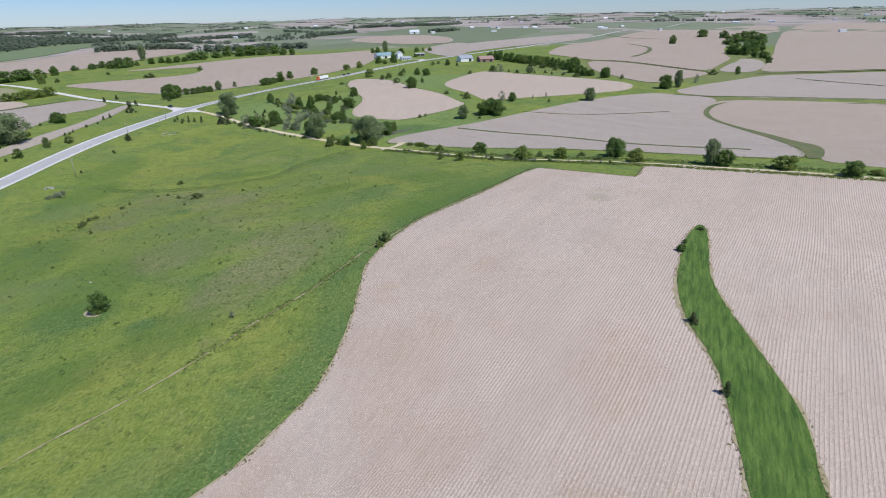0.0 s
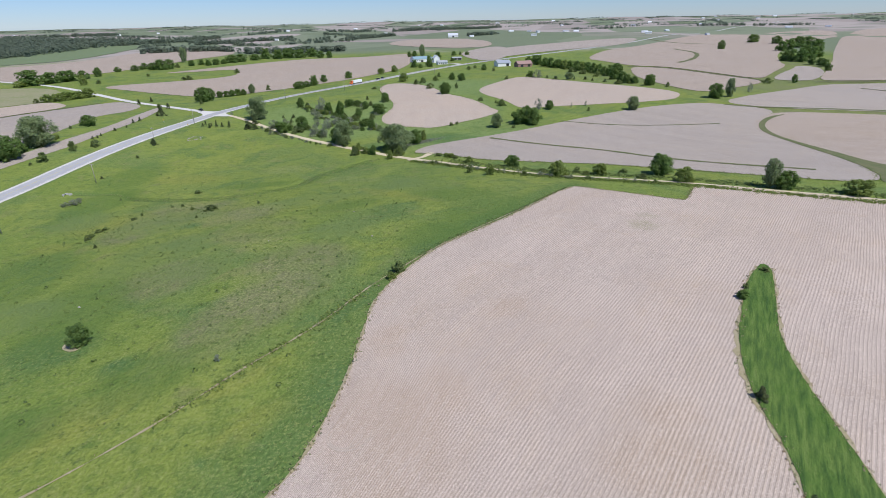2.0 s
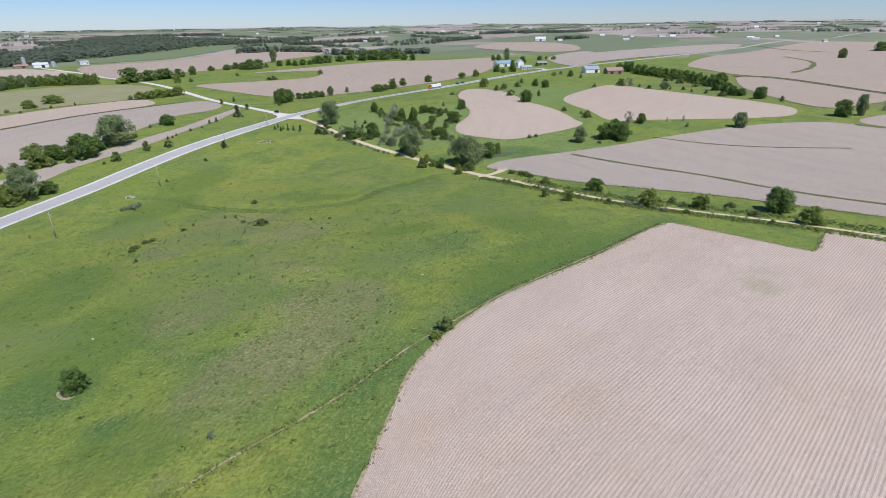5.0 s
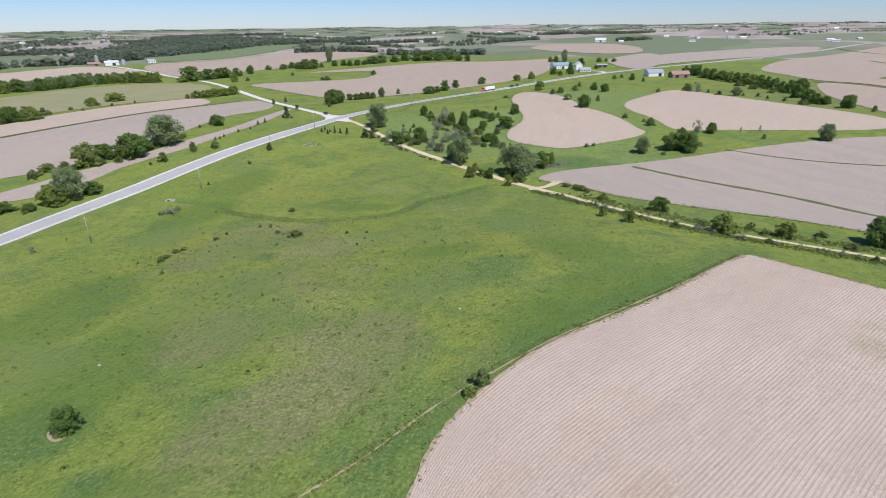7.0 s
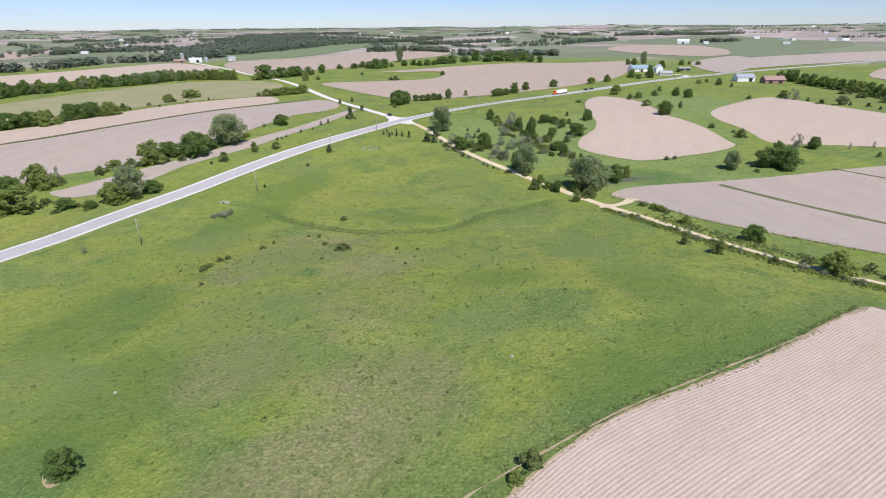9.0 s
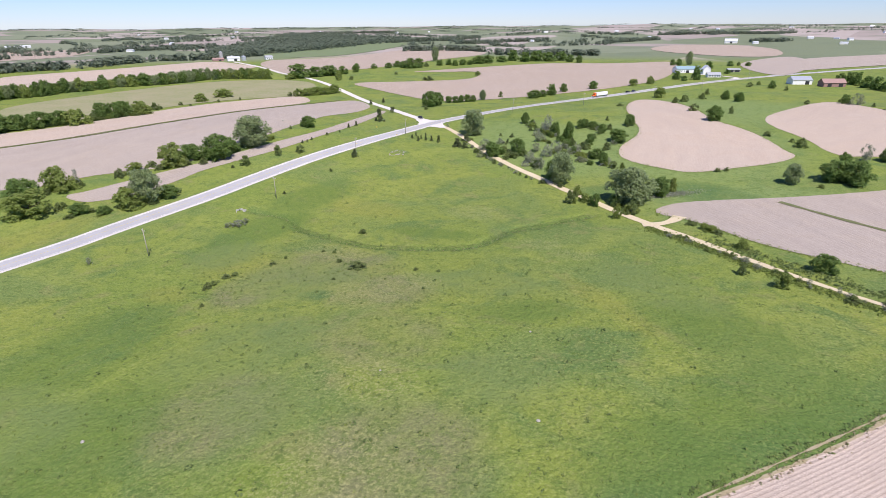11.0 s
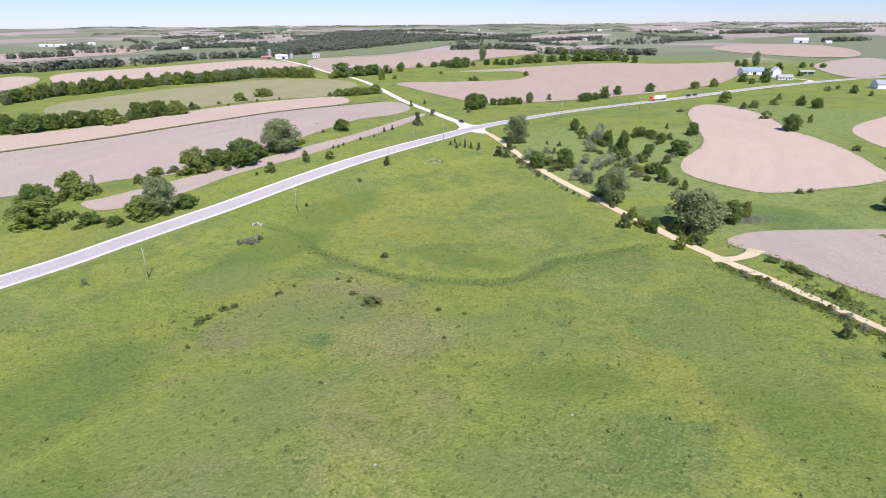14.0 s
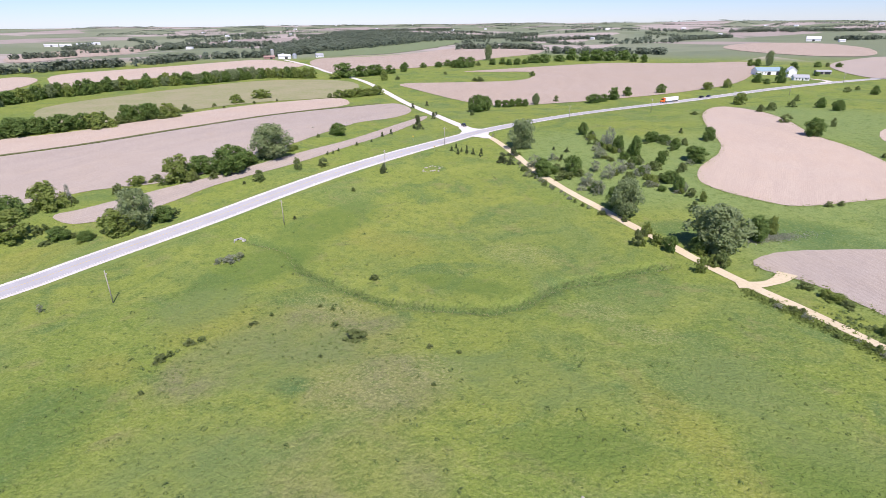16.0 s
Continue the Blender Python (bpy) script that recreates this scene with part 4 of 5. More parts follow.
    ("meadow", "s", [(-102.8, 214.9, 2.1, 5.1), (-102.1, 216.9, 1.2, 2), (-111.5, 216.8, 1.2, 1.8), (-123.2, 244.7, 1.6, 3.2), (-186, 302, 1.7, 2.3), (-132.8, 184.4, 1.7, 2.7), (-133.2, 186.7, 1.4, 1.9), (-134.4, 192.1, 1.2, 2.5), (-133.4, 194.5, 1.2, 2), (-123.4, 175.1, 1, 1.2), (-129.9, 206.9, 0.9, 1.8), (-130, 212.3, 1, 1.2), (-119.1, 223.3, 0.8, 1.6), (-123.2, 222.7, 0.8, 1.4), (-78, 221.5, 0.7, 1.3), (-85.1, 220.1, 0.9, 1.6), (-75, 207.8, 0.7, 1), (-103.2, 204.2, 0.7, 1.1), (-132.7, 182.9, 0.8, 1.2)]),
    ("meadow", "k", [(-190, 327, 3.2, 3.9), (-183, 266, 1.3, 1.8), (-130, 205.7, 0.9, 1.2), (-184, 377, 2.4, 2.5), (-178, 374, 2.9, 2.8)]),
    ("meadow", "g", [(-170.4, 228.4, 2.3, 5.7), (-173, 225.9, 1.7, 3.8), (-170.9, 232.2, 1.9, 3.1), (-183.3, 179.4, 2.2, 2.2)]),
    ("lanebush", "s", [(-39, 304, 5.3, 4.3), (-19, 282.3, 1.5, 2.4), (-17.1, 282.7, 1.3, 2.1), (-23.8, 285.7, 0.9, 1.8), (-17, 299.5, 1.6, 3.7), (-8, 292.5, 1.5, 2.8)]),
    ("lanebush", "l", [(-41, 304, 3.5, 3.2), (-60, 314, 3.5, 4), (-65, 321, 4.4, 3.3), (-0.6, 279.9, 3, 4.1), (-13, 296, 2.2, 3.2), (-10.5, 294, 2.2, 3.8)]),
    ("lanebush", "d", [(-54, 309, 5.2, 3.4), (-57, 314, 2.7, 2.7), (-131, 377, 4.3, 6.3), (-122, 371, 3.7, 5)]),
    ("lanebush", "k", [(-152, 387, 4.6, 6.7)]),
    ("lanebush", "g", [(-136, 374, 2.4, 4), (-85, 362, 1.4, 2)]),
]
for group, kind, places in WOODY:
    for x, y, tall, wide in places:
        plant(kind, x, y, tall * (1.0 if group == "edge" else 1.08), wide * (0.9 if group == "edge" else 1.08), GROUPS[group])

# low growth between the listed trees of hedge and grove
for group, kind, places in list(WOODY):
    if group in ("hedge", "grove", "slope", "woods", "lanebush"):
        for x, y, tall, wide in places:
            for _ in range(2 if group != "grove" else 1):
                a, r = rng.uniform(0, 6.28), wide * rng.uniform(0.5, 0.9)
                plant("slg"[int(rng.integers(3))] if group == "grove" else "sl"[int(rng.integers(2))], x + r * math.cos(a) * 0.6, y + r * math.sin(a), rng.uniform(0.25, 0.5) * min(tall, 8), rng.uniform(0.35, 0.6) * min(wide, 9), GROUPS[group])

# thickets of the pasture grove
for (ax, ay), (bx, by), wide, count in (((-127, 439), (-103, 404), 4.5, 20), ((-103, 404), (-62, 363), 4.0, 26), ((-117, 374), (-96, 355), 3.0, 14), ((-100, 448), (-84, 441), 3.0, 8)):
    for k in range(count):
        u = rng.uniform()
        plant("gglsd"[int(rng.integers(5))], ax + u * (bx - ax) + rng.normal(0, wide), ay + u * (by - ay) + rng.normal(0, wide), rng.uniform(1.5, 4.6), rng.uniform(2.6, 5.6), GROUPS["grove"])

# grey brush along the lane
for line, count, off in (([(-150, 385), (-128, 366), (-110, 352), (-80, 332)], 30, -1.7), ([(-24, 283), (-4, 268), (12, 256), (40, 238), (75, 226)], 38, 0.9)):
    for k in range(count):
        u = (k + rng.uniform(0, 1)) / count * (len(line) - 1)
        a, b = Vector(line[int(u)]), Vector(line[min(int(u) + 1, len(line) - 1)])
        p = a.lerp(b, u - int(u))
        plant("gggs"[int(rng.integers(4))], p.x + rng.normal(off, 0.8), p.y + rng.normal(off, 0.8), rng.uniform(0.7, 2.0), rng.uniform(1.5, 3.2), GROUPS["lanebush"])

# the dense rows of trees behind the ridge
BACK_ROW = [(-590, 300), (-606, 331), (-616, 353), (-611, 376), (-627, 410), (-617, 428), (-623, 456), (-617, 479), (-611, 503), (-599, 525), (-608, 567), (-588, 586), (-566, 598), (-540, 612)]
for a, b in zip(BACK_ROW, BACK_ROW[1:]):
    a, b = Vector(a), Vector(b)
    count = max(2, int((b - a).length / 4))
    for i in range(count):
        p = a.lerp(b, (i + rng.uniform(0.1, 0.9)) / count)
        plant("ddcl"[int(rng.integers(4))], p.x + rng.uniform(-14, 4), p.y + rng.uniform(-4, 4), rng.uniform(8, 15), rng.uniform(9, 14), GROUPS["line"])


def far_woods():
    """Woods too far off to count: rows, patches and single trees out to the horizon, as sprays of leaves in haze-paled
    colour.
    """
    rows = [[(-955, 403), (-956, 461), (-963, 508), (-951, 551), (-946, 600)], [(-950, 617), (-963, 668), (-991, 735)], [(-989, 756), (-973, 813), (-943, 856), (-957, 940), (-972, 1010)],
            [(-1470, 941), (-1495, 1012), (-1459, 1066), (-1396, 1159), (-1421, 1259)], [(-1430, 600), (-1448, 721)],
            [(-418, 1870), (-377, 2052), (-324, 2229)], [(-1076, 1661), (-1048, 1887), (-1016, 2229)], [(-914, 1804), (-796, 1992), (-662, 2057)], [(-372, 2541), (-176, 2620), (103, 2935)],
            [(-1839, 1961), (-1862, 2380), (-1624, 2534)], [(-30, 2047), (69, 2064)], [(-700, 1180), (-620, 1330), (-560, 1290)], [(-480, 1180), (-420, 1260), (-300, 1300)]]
    spots = []
    for row in rows:
        for a, b in zip(row, row[1:]):
            n = int(math.hypot(b[0] - a[0], b[1] - a[1]) / 2.4)
            for i in range(n):
                t = rng.uniform()
                spots.append((a[0] + t * (b[0] - a[0]) + rng.normal(0, 7), a[1] + t * (b[1] - a[1]) + rng.normal(0, 7), rng.uniform(9, 16)))
    for _ in range(3600):      # the wooded hill
        t, u = rng.uniform(), rng.uniform()
        x = -1020 - 90 * t - 520 * u * (0.4 + t) + rng.normal(0, 20)
        y = 960 + 900 * t + 160 * u + rng.normal(0, 20)
        spots.append((x, y, rng.uniform(10, 18)))
    for _ in range(520):       # hedgerows and copses further out
        far, at = rng.uniform(1150, 4600) ** 1.0, rng.uniform(-1.15, 0.95)
        cx, cy = -20 + far * math.sin(at), 80 + far * math.cos(at)
        if far < (2500 if at > -0.2 else 1700):
            continue
        way, long = rng.choice([0.0, 1.57, 0.8, -0.6]) + rng.normal(0, 0.2), rng.uniform(20, 260)
        for _ in range(int(long / 5.5)):
            s = rng.uniform(-0.5, 0.5) * long
            spots.append((cx + s * math.cos(way) + rng.normal(0, 9), cy + s * math.sin(way) + rng.normal(0, 9), rng.uniform(7, 13) * (1 - 0.4 * (far > 2600))))
    spots = np.array(spots)
    per = 26
    base = height(spots[:, 0], spots[:, 1])
    n = len(spots) * per
    d = rng.normal(size=(n, 3))
    d /= np.linalg.norm(d, axis=1)[:, None]
    tall = np.repeat(spots[:, 2], per)
    d[:, 2] = np.where(d[:, 2] < -0.85, -d[:, 2], d[:, 2])
    at = np.stack([np.repeat(spots[:, 0], per), np.repeat(spots[:, 1], per), np.repeat(base, per) + 0.46 * tall], 1) + d * tall[:, None] * np.array([0.38, 0.38, 0.42])
    d = d + rng.normal(scale=0.35, size=(n, 3)) + np.array([0, 0, 0.9])
    d /= np.linalg.norm(d, axis=1)[:, None]
    t = np.cross(d, rng.normal(size=(n, 3)))
    t /= np.linalg.norm(t, axis=1)[:, None]
    b = np.cross(d, t)
    s = tall[:, None] * rng.uniform(0.16, 0.28, (n, 1))
    corners = np.stack([at - t * s, at + t * s * 0.5 - b * s * 0.8, at + t * s * 0.5 + b * s * 0.8], 1).reshape(-1, 3)
    me = mesh_from("far_woods", corners.tolist(), np.arange(3 * n).reshape(-1, 3).tolist(), M["leaf_hazed"], smooth=False)
    return tagged(new("far_woods", me), "distant hedgerows and wooded hills of green trees paled with haze", "woods", kind="stuff")


far_woods()


def weeds():
    """Small dark weeds and tufts in the meadow, too many to count."""
    spots = []
    zones = [(-132, 186, 6, 12, 120), (-110, 205, 40, 30, 260), (-60, 145, 30, 40, 200), (-150, 290, 40, 50, 160), (-80, 230, 50, 30, 160), (-90, 120, 40, 30, 60), (-105, 213, 12, 6, 50),
             (-38, 122, 4, 9, 60), (-160, 340, 30, 40, 160), (-75, 190, 60, 50, 500), (-60, 150, 35, 35, 300)]
    for cx, cy, sx, sy, count in zones:
        for _ in range(count):
            spots.append((rng.normal(cx, sx), rng.normal(cy, sy), rng.uniform(0.16, 0.46) * (1.7 if rng.uniform() < 0.1 else 1)))
    edge_x, edge_y = np.array([p[0] for p in MAIN_FIELD[:17]]), np.array([p[1] for p in MAIN_FIELD[:17]])
    spots = np.array([s for s in spots if s[0] < np.interp(s[1], edge_y, edge_x) - 3 and off_line(np.array(s[0]), np.array(s[1]), HIGHWAY) > 9 and off_line(np.array(s[0]), np.array(s[1]), LANE) > 4])
    per = 9
    n = len(spots) * per
    d = rng.normal(size=(n, 3))
    d /= np.linalg.norm(d, axis=1)[:, None]
    d[:, 2] = abs(d[:, 2])
    tall = np.repeat(spots[:, 2], per)[:, None]
    at = np.stack([np.repeat(spots[:, 0], per), np.repeat(spots[:, 1], per), np.repeat(height(spots[:, 0], spots[:, 1]), per)], 1) + d * tall * np.array([0.9, 0.9, 0.8])
    t = np.cross(d, rng.normal(size=(n, 3)))
    t /= np.linalg.norm(t, axis=1)[:, None]
    b, s = np.cross(d, t), tall * 0.35
    corners = np.stack([at - t * s, at - b * s, at + t * s, at + b * s], 1).reshape(-1, 3)
    me = mesh_from("weeds", corners.tolist(), np.arange(4 * n).reshape(-1, 4).tolist(), M["leaf_s"], smooth=False)
    return tagged(new("weeds", me), "scattered dark weeds and tufts in the meadow", "weeds", kind="stuff")


weeds()


def margin_tufts():
    """Tufts of dry and green grass along the field's edge."""
    lines = [(MAIN_FIELD[1:16], 900, 0.5), (MAIN_FIELD[16:22], 420, 0.5), (STRIP[1:11], 500, 0.45), (STRIP[14:], 420, 0.4), ([(-68, 67), (-55, 82), (-42, 100), (-29, 116), (-18, 136)], 60, 0.4)]
    spots = []
    for line, count, wide in lines:
        edges = [(Vector(a), Vector(b)) for a, b in zip(rounded(line, False), rounded(line, False)[1:])]
        weights = np.array([(b - a).length for a, b in edges])
        for k in rng.choice(len(edges), count, p=weights / weights.sum()):
            p = edges[k][0].lerp(edges[k][1], rng.uniform())
            spots.append((p.x + rng.normal(0, wide), p.y + rng.normal(0, wide), rng.uniform(0.08, 0.26)))
    spots = np.array(spots)
    for key, pick in (("dry_tufts", np.arange(len(spots)) % 5 < 3), ("green_tufts", np.arange(len(spots)) % 5 >= 3)):
        some = spots[pick]
        per = 7
        n = len(some) * per
        d = rng.normal(size=(n, 3))
        d[:, 2] = abs(d[:, 2]) + 0.2
        d /= np.linalg.norm(d, axis=1)[:, None]
        tall = np.repeat(some[:, 2], per)[:, None]
        at = np.stack([np.repeat(some[:, 0], per), np.repeat(some[:, 1], per), np.repeat(height(some[:, 0], some[:, 1]) + 0.08, per)], 1) + d * tall
        t = np.cross(d, rng.normal(size=(n, 3)))
        t /= np.linalg.norm(t, axis=1)[:, None]
        b, s = np.cross(d, t), tall * 0.45
        corners = np.stack([at - t * s, at - b * s, at + t * s, at + b * s], 1).reshape(-1, 3)
        me = mesh_from(key, corners.tolist(), np.arange(4 * n).reshape(-1, 4).tolist(), M["leaf_dry"] if key == "dry_tufts" else M["leaf_s"], smooth=False)
        tagged(new(key, me), "tufts of rough grass along the field edge", "grass", kind="stuff")


margin_tufts()


def tufts(name, spots, material, label, per=6, flat=0.8):
    """Tufts of three-cornered blades round spots (x, y, size), as one piece of stuff."""
    spots = np.array(spots)
    n = len(spots) * per
    d = rng.normal(size=(n, 3))
    d /= np.linalg.norm(d, axis=1)[:, None]
    d[:, 2] = abs(d[:, 2])
    tall = np.repeat(spots[:, 2], per)[:, None]
    at = np.stack([np.repeat(spots[:, 0], per), np.repeat(spots[:, 1], per), np.repeat(height(spots[:, 0], spots[:, 1]), per)], 1) + d * tall * np.array([1.0, 1.0, flat])
    t = np.cross(d, rng.normal(size=(n, 3)))
    t /= np.linalg.norm(t, axis=1)[:, None]
    b, s = np.cross(d, t), tall * 0.55
    corners = np.stack([at - t * s, at + t * s * 0.5 - b * s * 0.8, at + t * s * 0.5 + b * s * 0.8], 1).reshape(-1, 3)
    me = mesh_from(name, corners.tolist(), np.arange(3 * n).reshape(-1, 3).tolist(), material, smooth=False)
    return tagged(new(name, me), label, "grass", kind="stuff")


def along(line, count, wide, low, high):
    """Spots scattered along a plan line."""
    p = rounded(line, False)
    edges = list(zip(p, p[1:]))
    weights = np.array([(b - a).length for a, b in edges])
    out = []
    for k in rng.choice(len(edges), count, p=weights / weights.sum()):
        q = edges[k][0].lerp(edges[k][1], rng.uniform())
        out.append((q.x + rng.normal(0, wide), q.y + rng.normal(0, wide), rng.uniform(low, high)))
    return out


def meadow_tufts():
    """Clumped tufts over the whole meadow: dull dark ones, fresh green ones and pale seed heads."""
    n = 52000
    x, y = rng.uniform(-196, 60, n), rng.uniform(40, 400, n)
    x = np.where(rng.uniform(size=n) < 0.5, rng.uniform(-150, 30, n), x)
    edge_x, edge_y = np.array([p[0] for p in MAIN_FIELD[:17]]), np.array([p[1] for p in MAIN_FIELD[:17]])
    lane_x, lane_y = np.array([p[0] for p in LANE]), np.array([p[1] for p in LANE])
    keep = (x < np.interp(y, edge_y, edge_x) - 1.5) | ((y > 222) & (x < 60))
    keep &= (y < np.interp(x, lane_x, lane_y) - 4) & (off_line(x, y, HIGHWAY) > 10)
    clump = np.array([noise.noise((a * 0.045, b * 0.045, 1.0)) + 0.7 * noise.noise((a * 0.16, b * 0.16, 5.0)) for a, b in zip(x, y)])
    pale = np.array([noise.noise((a * 0.06, b * 0.06, 9.0)) for a, b in zip(x, y)])
    size = rng.uniform(0.08, 0.22, n) * np.where(rng.uniform(size=n) < 0.06, 1.7, 1.0)
    u = rng.uniform(size=n)
    spots = np.stack([x, y, size], 1)
    dark = keep & (clump > 0.12) & (u < 0.22)
    tufts("dark_tufts", spots[dark], M["leaf_s"], "scattered dark green tufts in the meadow")
    tufts("green_tufts", spots[keep & ~dark & (u < 0.5)], M["leaf_green"], "fresh green tufts of rough meadow grass")
    dry = keep & (pale > 0.18) & (u > 0.80)
    spots[:, 2] *= 0.65
    tufts("seed_heads", spots[dry], M["leaf_dry"], "pale seed heads among the meadow grass", 4)


meadow_tufts()
tufts("ditch_grass", along(DITCH[4:], 900, 0.7, 0.12, 0.30), M["leaf_s"], "tall dark grass along the ditch")
tufts("ditch_bank", along([(x + 1.5, y - 2.6) for x, y in DITCH], 420, 0.5, 0.10, 0.22), M["leaf_dry"], "pale dry grass on the bank of the ditch", 4)
tufts("lane_grass", along([(-30, 289), (-13, 277), (9, 258), (32, 242), (56, 233), (88, 222), (119, 206), (165, 186)], 2600, 1.3, 0.25, 0.7), M["leaf_green"], "tall green grass beside the lane")
tufts("lane_grass", along([(-10, 286), (12, 268), (36, 253), (60, 245), (90, 234), (122, 218), (165, 198)], 1500, 2.2, 0.25, 0.8), M["leaf_s"], "rough dark growth on the bank of the lane")
FENCE_LINE = [(-73, 61), (-67.6, 68.4), (-59.5, 76.4), (-50.8, 86.9), (-45.7, 94.5), (-41.7, 100.8), (-30.7, 114.6), (-23, 130.6), (-19.6, 136), (-14.5, 144), (-6.6, 156.5), (5.8, 172.3), (21, 192.6), (31.3, 208.8), (39, 220.5)]
tufts("fence_line_grass", along(FENCE_LINE[4:], 1100, 0.28, 0.08, 0.2), M["leaf_dry"], "pale dry grass where an old fence ran", 5)
tufts("fence_line_weeds", along(FENCE_LINE[3:8], 260, 0.9, 0.2, 0.5), M["leaf_l"], "yellow-green weeds along the old fence line")
tufts("fence_line_weeds", along([(x - 0.7, y + 0.5) for x, y in FENCE_LINE[8:]], 420, 0.45, 0.12, 0.35), M["leaf_s"], "dark weeds along the old fence line")
for line in (HEART + HEART[:1], R_FIELD[16:] + R_FIELD[:1]):
    tufts("field_edge_grass", along(line, 1500, 1.2, 0.12, 0.4), M["leaf_green"], "rough grass along the edge of a field")


def pale_weeds():
    """A patch of tall pale weeds beside the big tree."""
    n = 2600
    u = rng.normal(0, 5, n)
    x, y = -31 + u + rng.normal(0, 1.6, n), 334 + 0.85 * u + rng.normal(0, 1.6, n)
    at = np.stack([x, y, height(x, y) + rng.uniform(0.05, 0.55, n)], 1)
    d = rng.normal(size=(n, 3))
    t = np.cross(d, rng.normal(size=(n, 3)))
    t /= np.linalg.norm(t, axis=1)[:, None]
    b = np.cross(t, rng.normal(size=(n, 3)))
    b /= np.linalg.norm(b, axis=1)[:, None]
    corners = np.stack([at - 0.28 * t, at - 0.14 * b, at + 0.28 * t, at + 0.14 * b], 1).reshape(-1, 3)
    me = mesh_from("pale_weeds", corners.tolist(), np.arange(4 * n).reshape(-1, 4).tolist(), M["leaf_g"], smooth=False)
    return tagged(new("pale_weeds", me), "patch of tall pale weeds in the grass", "weeds", kind="stuff")


pale_weeds()


# ---- buildings ----
def gabled(name, label, category, x, y, turn, long, deep, eaves, ridge, wall, roof, doors=(), windows=(), group="", lean_to=0.0):
    """A building with a gabled roof; its long side faces -y before it is turned."""
    root = tagged(new(name), label, category, group)
    bm = bmesh.new()
    box(bm, (long, deep, eaves + 0.6), (0, 0, (eaves - 0.6) / 2))
    for side in (-1, 1):
        a, b, c = (bm.verts.new((side * (long / 2 - 0.1), q, z)) for q, z in ((-deep / 2, eaves), (deep / 2, eaves), (0, ridge)))
        bm.faces.new((a, b, c))
    part("wall", bm, M[wall], root)
    for side in (-1, 1):
        slope = math.atan2(ridge - eaves, deep / 2)
        length = math.hypot(ridge - eaves, deep / 2) + 0.6
        bm = box(bmesh.new(), (long + 1.0, length, 0.25))
        slab = part("roof", bm, M[roof], root)
        slab.matrix_local = Matrix.Translation((0, side * (deep / 4 + 0.2), (eaves + ridge) / 2 - 0.05)) @ Matrix.Rotation(-side * slope, 4, "X")
    for at, w, h in doors:
        part("door", boxes(((w, 0.12, h), (at, -deep / 2 - 0.06, h / 2))), M["dark"], root)
    for at, z, w, h in windows:
        frame_ob = part("window", boxes(((w + 0.3, 0.1, h + 0.3), (at, -deep / 2 - 0.05, z))), M["white"], root)
        part("pane", boxes(((w, 0.06, h), (at, -deep / 2 - 0.12, z))), M["glass"], frame_ob)
    root.matrix_basis = pose(x, y, ground_z(x, y), 0, 0, turn)
    return root


gabled("machine_barn", "long white barn with a blue-green metal roof", "barn", -87, 922, 32, 32, 15, 5.0, 8.5, "white", "blue_roof", [(9, 5, 4.2), (-2, 4, 3.5)], [(-10, 2.6, 1.4, 1.2), (-6, 2.6, 1.4, 1.2)])
gabled("farm_house", "low white farmhouse with grey roof among trees", "house", -50, 864, 20, 15, 9, 3.0, 5.6, "white", "grey_roof", [(1, 1.1, 2.1)], [(-5, 1.6, 1.4, 1.2), (-2, 1.6, 1.4, 1.2), (4, 1.6, 1.6, 1.2), (6, 1.6, 1.0, 1.2)])
gabled("white_granary", "tall white shed with a steep pale roof", "shed", -62, 905, 110, 11, 9, 7.0, 11.0, "white", "white_roof", [(0, 3, 3)])
gabled("open_shed", "low dark open-fronted cattle shed", "shed", -32, 962, 22, 16, 8, 3.2, 4.6, "grey_wood", "grey_roof", [(-4, 6, 2.6), (4, 6, 2.6)])
gabled("metal_barn", "grey metal barn with a white gable", "barn", 38, 812, 25, 20, 13, 4.5, 8.0, "white", "steel", [(5, 4, 3.6)])
gabled("old_barn", "old faded red barn with a rusty roof", "barn", 66, 797, 25, 22, 11, 4.0, 7.6, "red_wall", "rust_roof", [(-5, 4, 3), (6, 4, 3)])
gabled("white_shed", "white shed beside the grain bins", "shed", -872, 842, 55, 22, 12, 5, 8, "white", "white_roof", [(3, 5, 4)])
gabled("red_shed", "low weathered red shed beside the silo", "shed", -895, 826, 55, 20, 9, 3.5, 6, "red_wall", "rust_roof", [(3, 4, 3)])
gabled("white_house", "small white house beside the gravel road", "house", -840, 900, 60, 14, 9, 4, 7, "white", "grey_roof", [(0, 1.2, 2.1)], [(-4, 2, 1.5, 1.4), (4, 2, 1.5, 1.4)])
gabled("round_top_barn", "large white barn on the far rise", "barn", -82, 2012, 5, 34, 22, 6, 13, "white", "white_roof", [(0, 6, 5)])
for x, y, long in ((-1938, 868, 34), (-1934, 905, 30), (-1950, 962, 36), (-1975, 1010, 24)):
    gabled("livestock_shed", "long low white livestock shed far off", "shed", x, y, 75, long, 14, 4, 7, "white", "white_roof", [(0, 5, 3.5)], group="sheds of the distant farm")


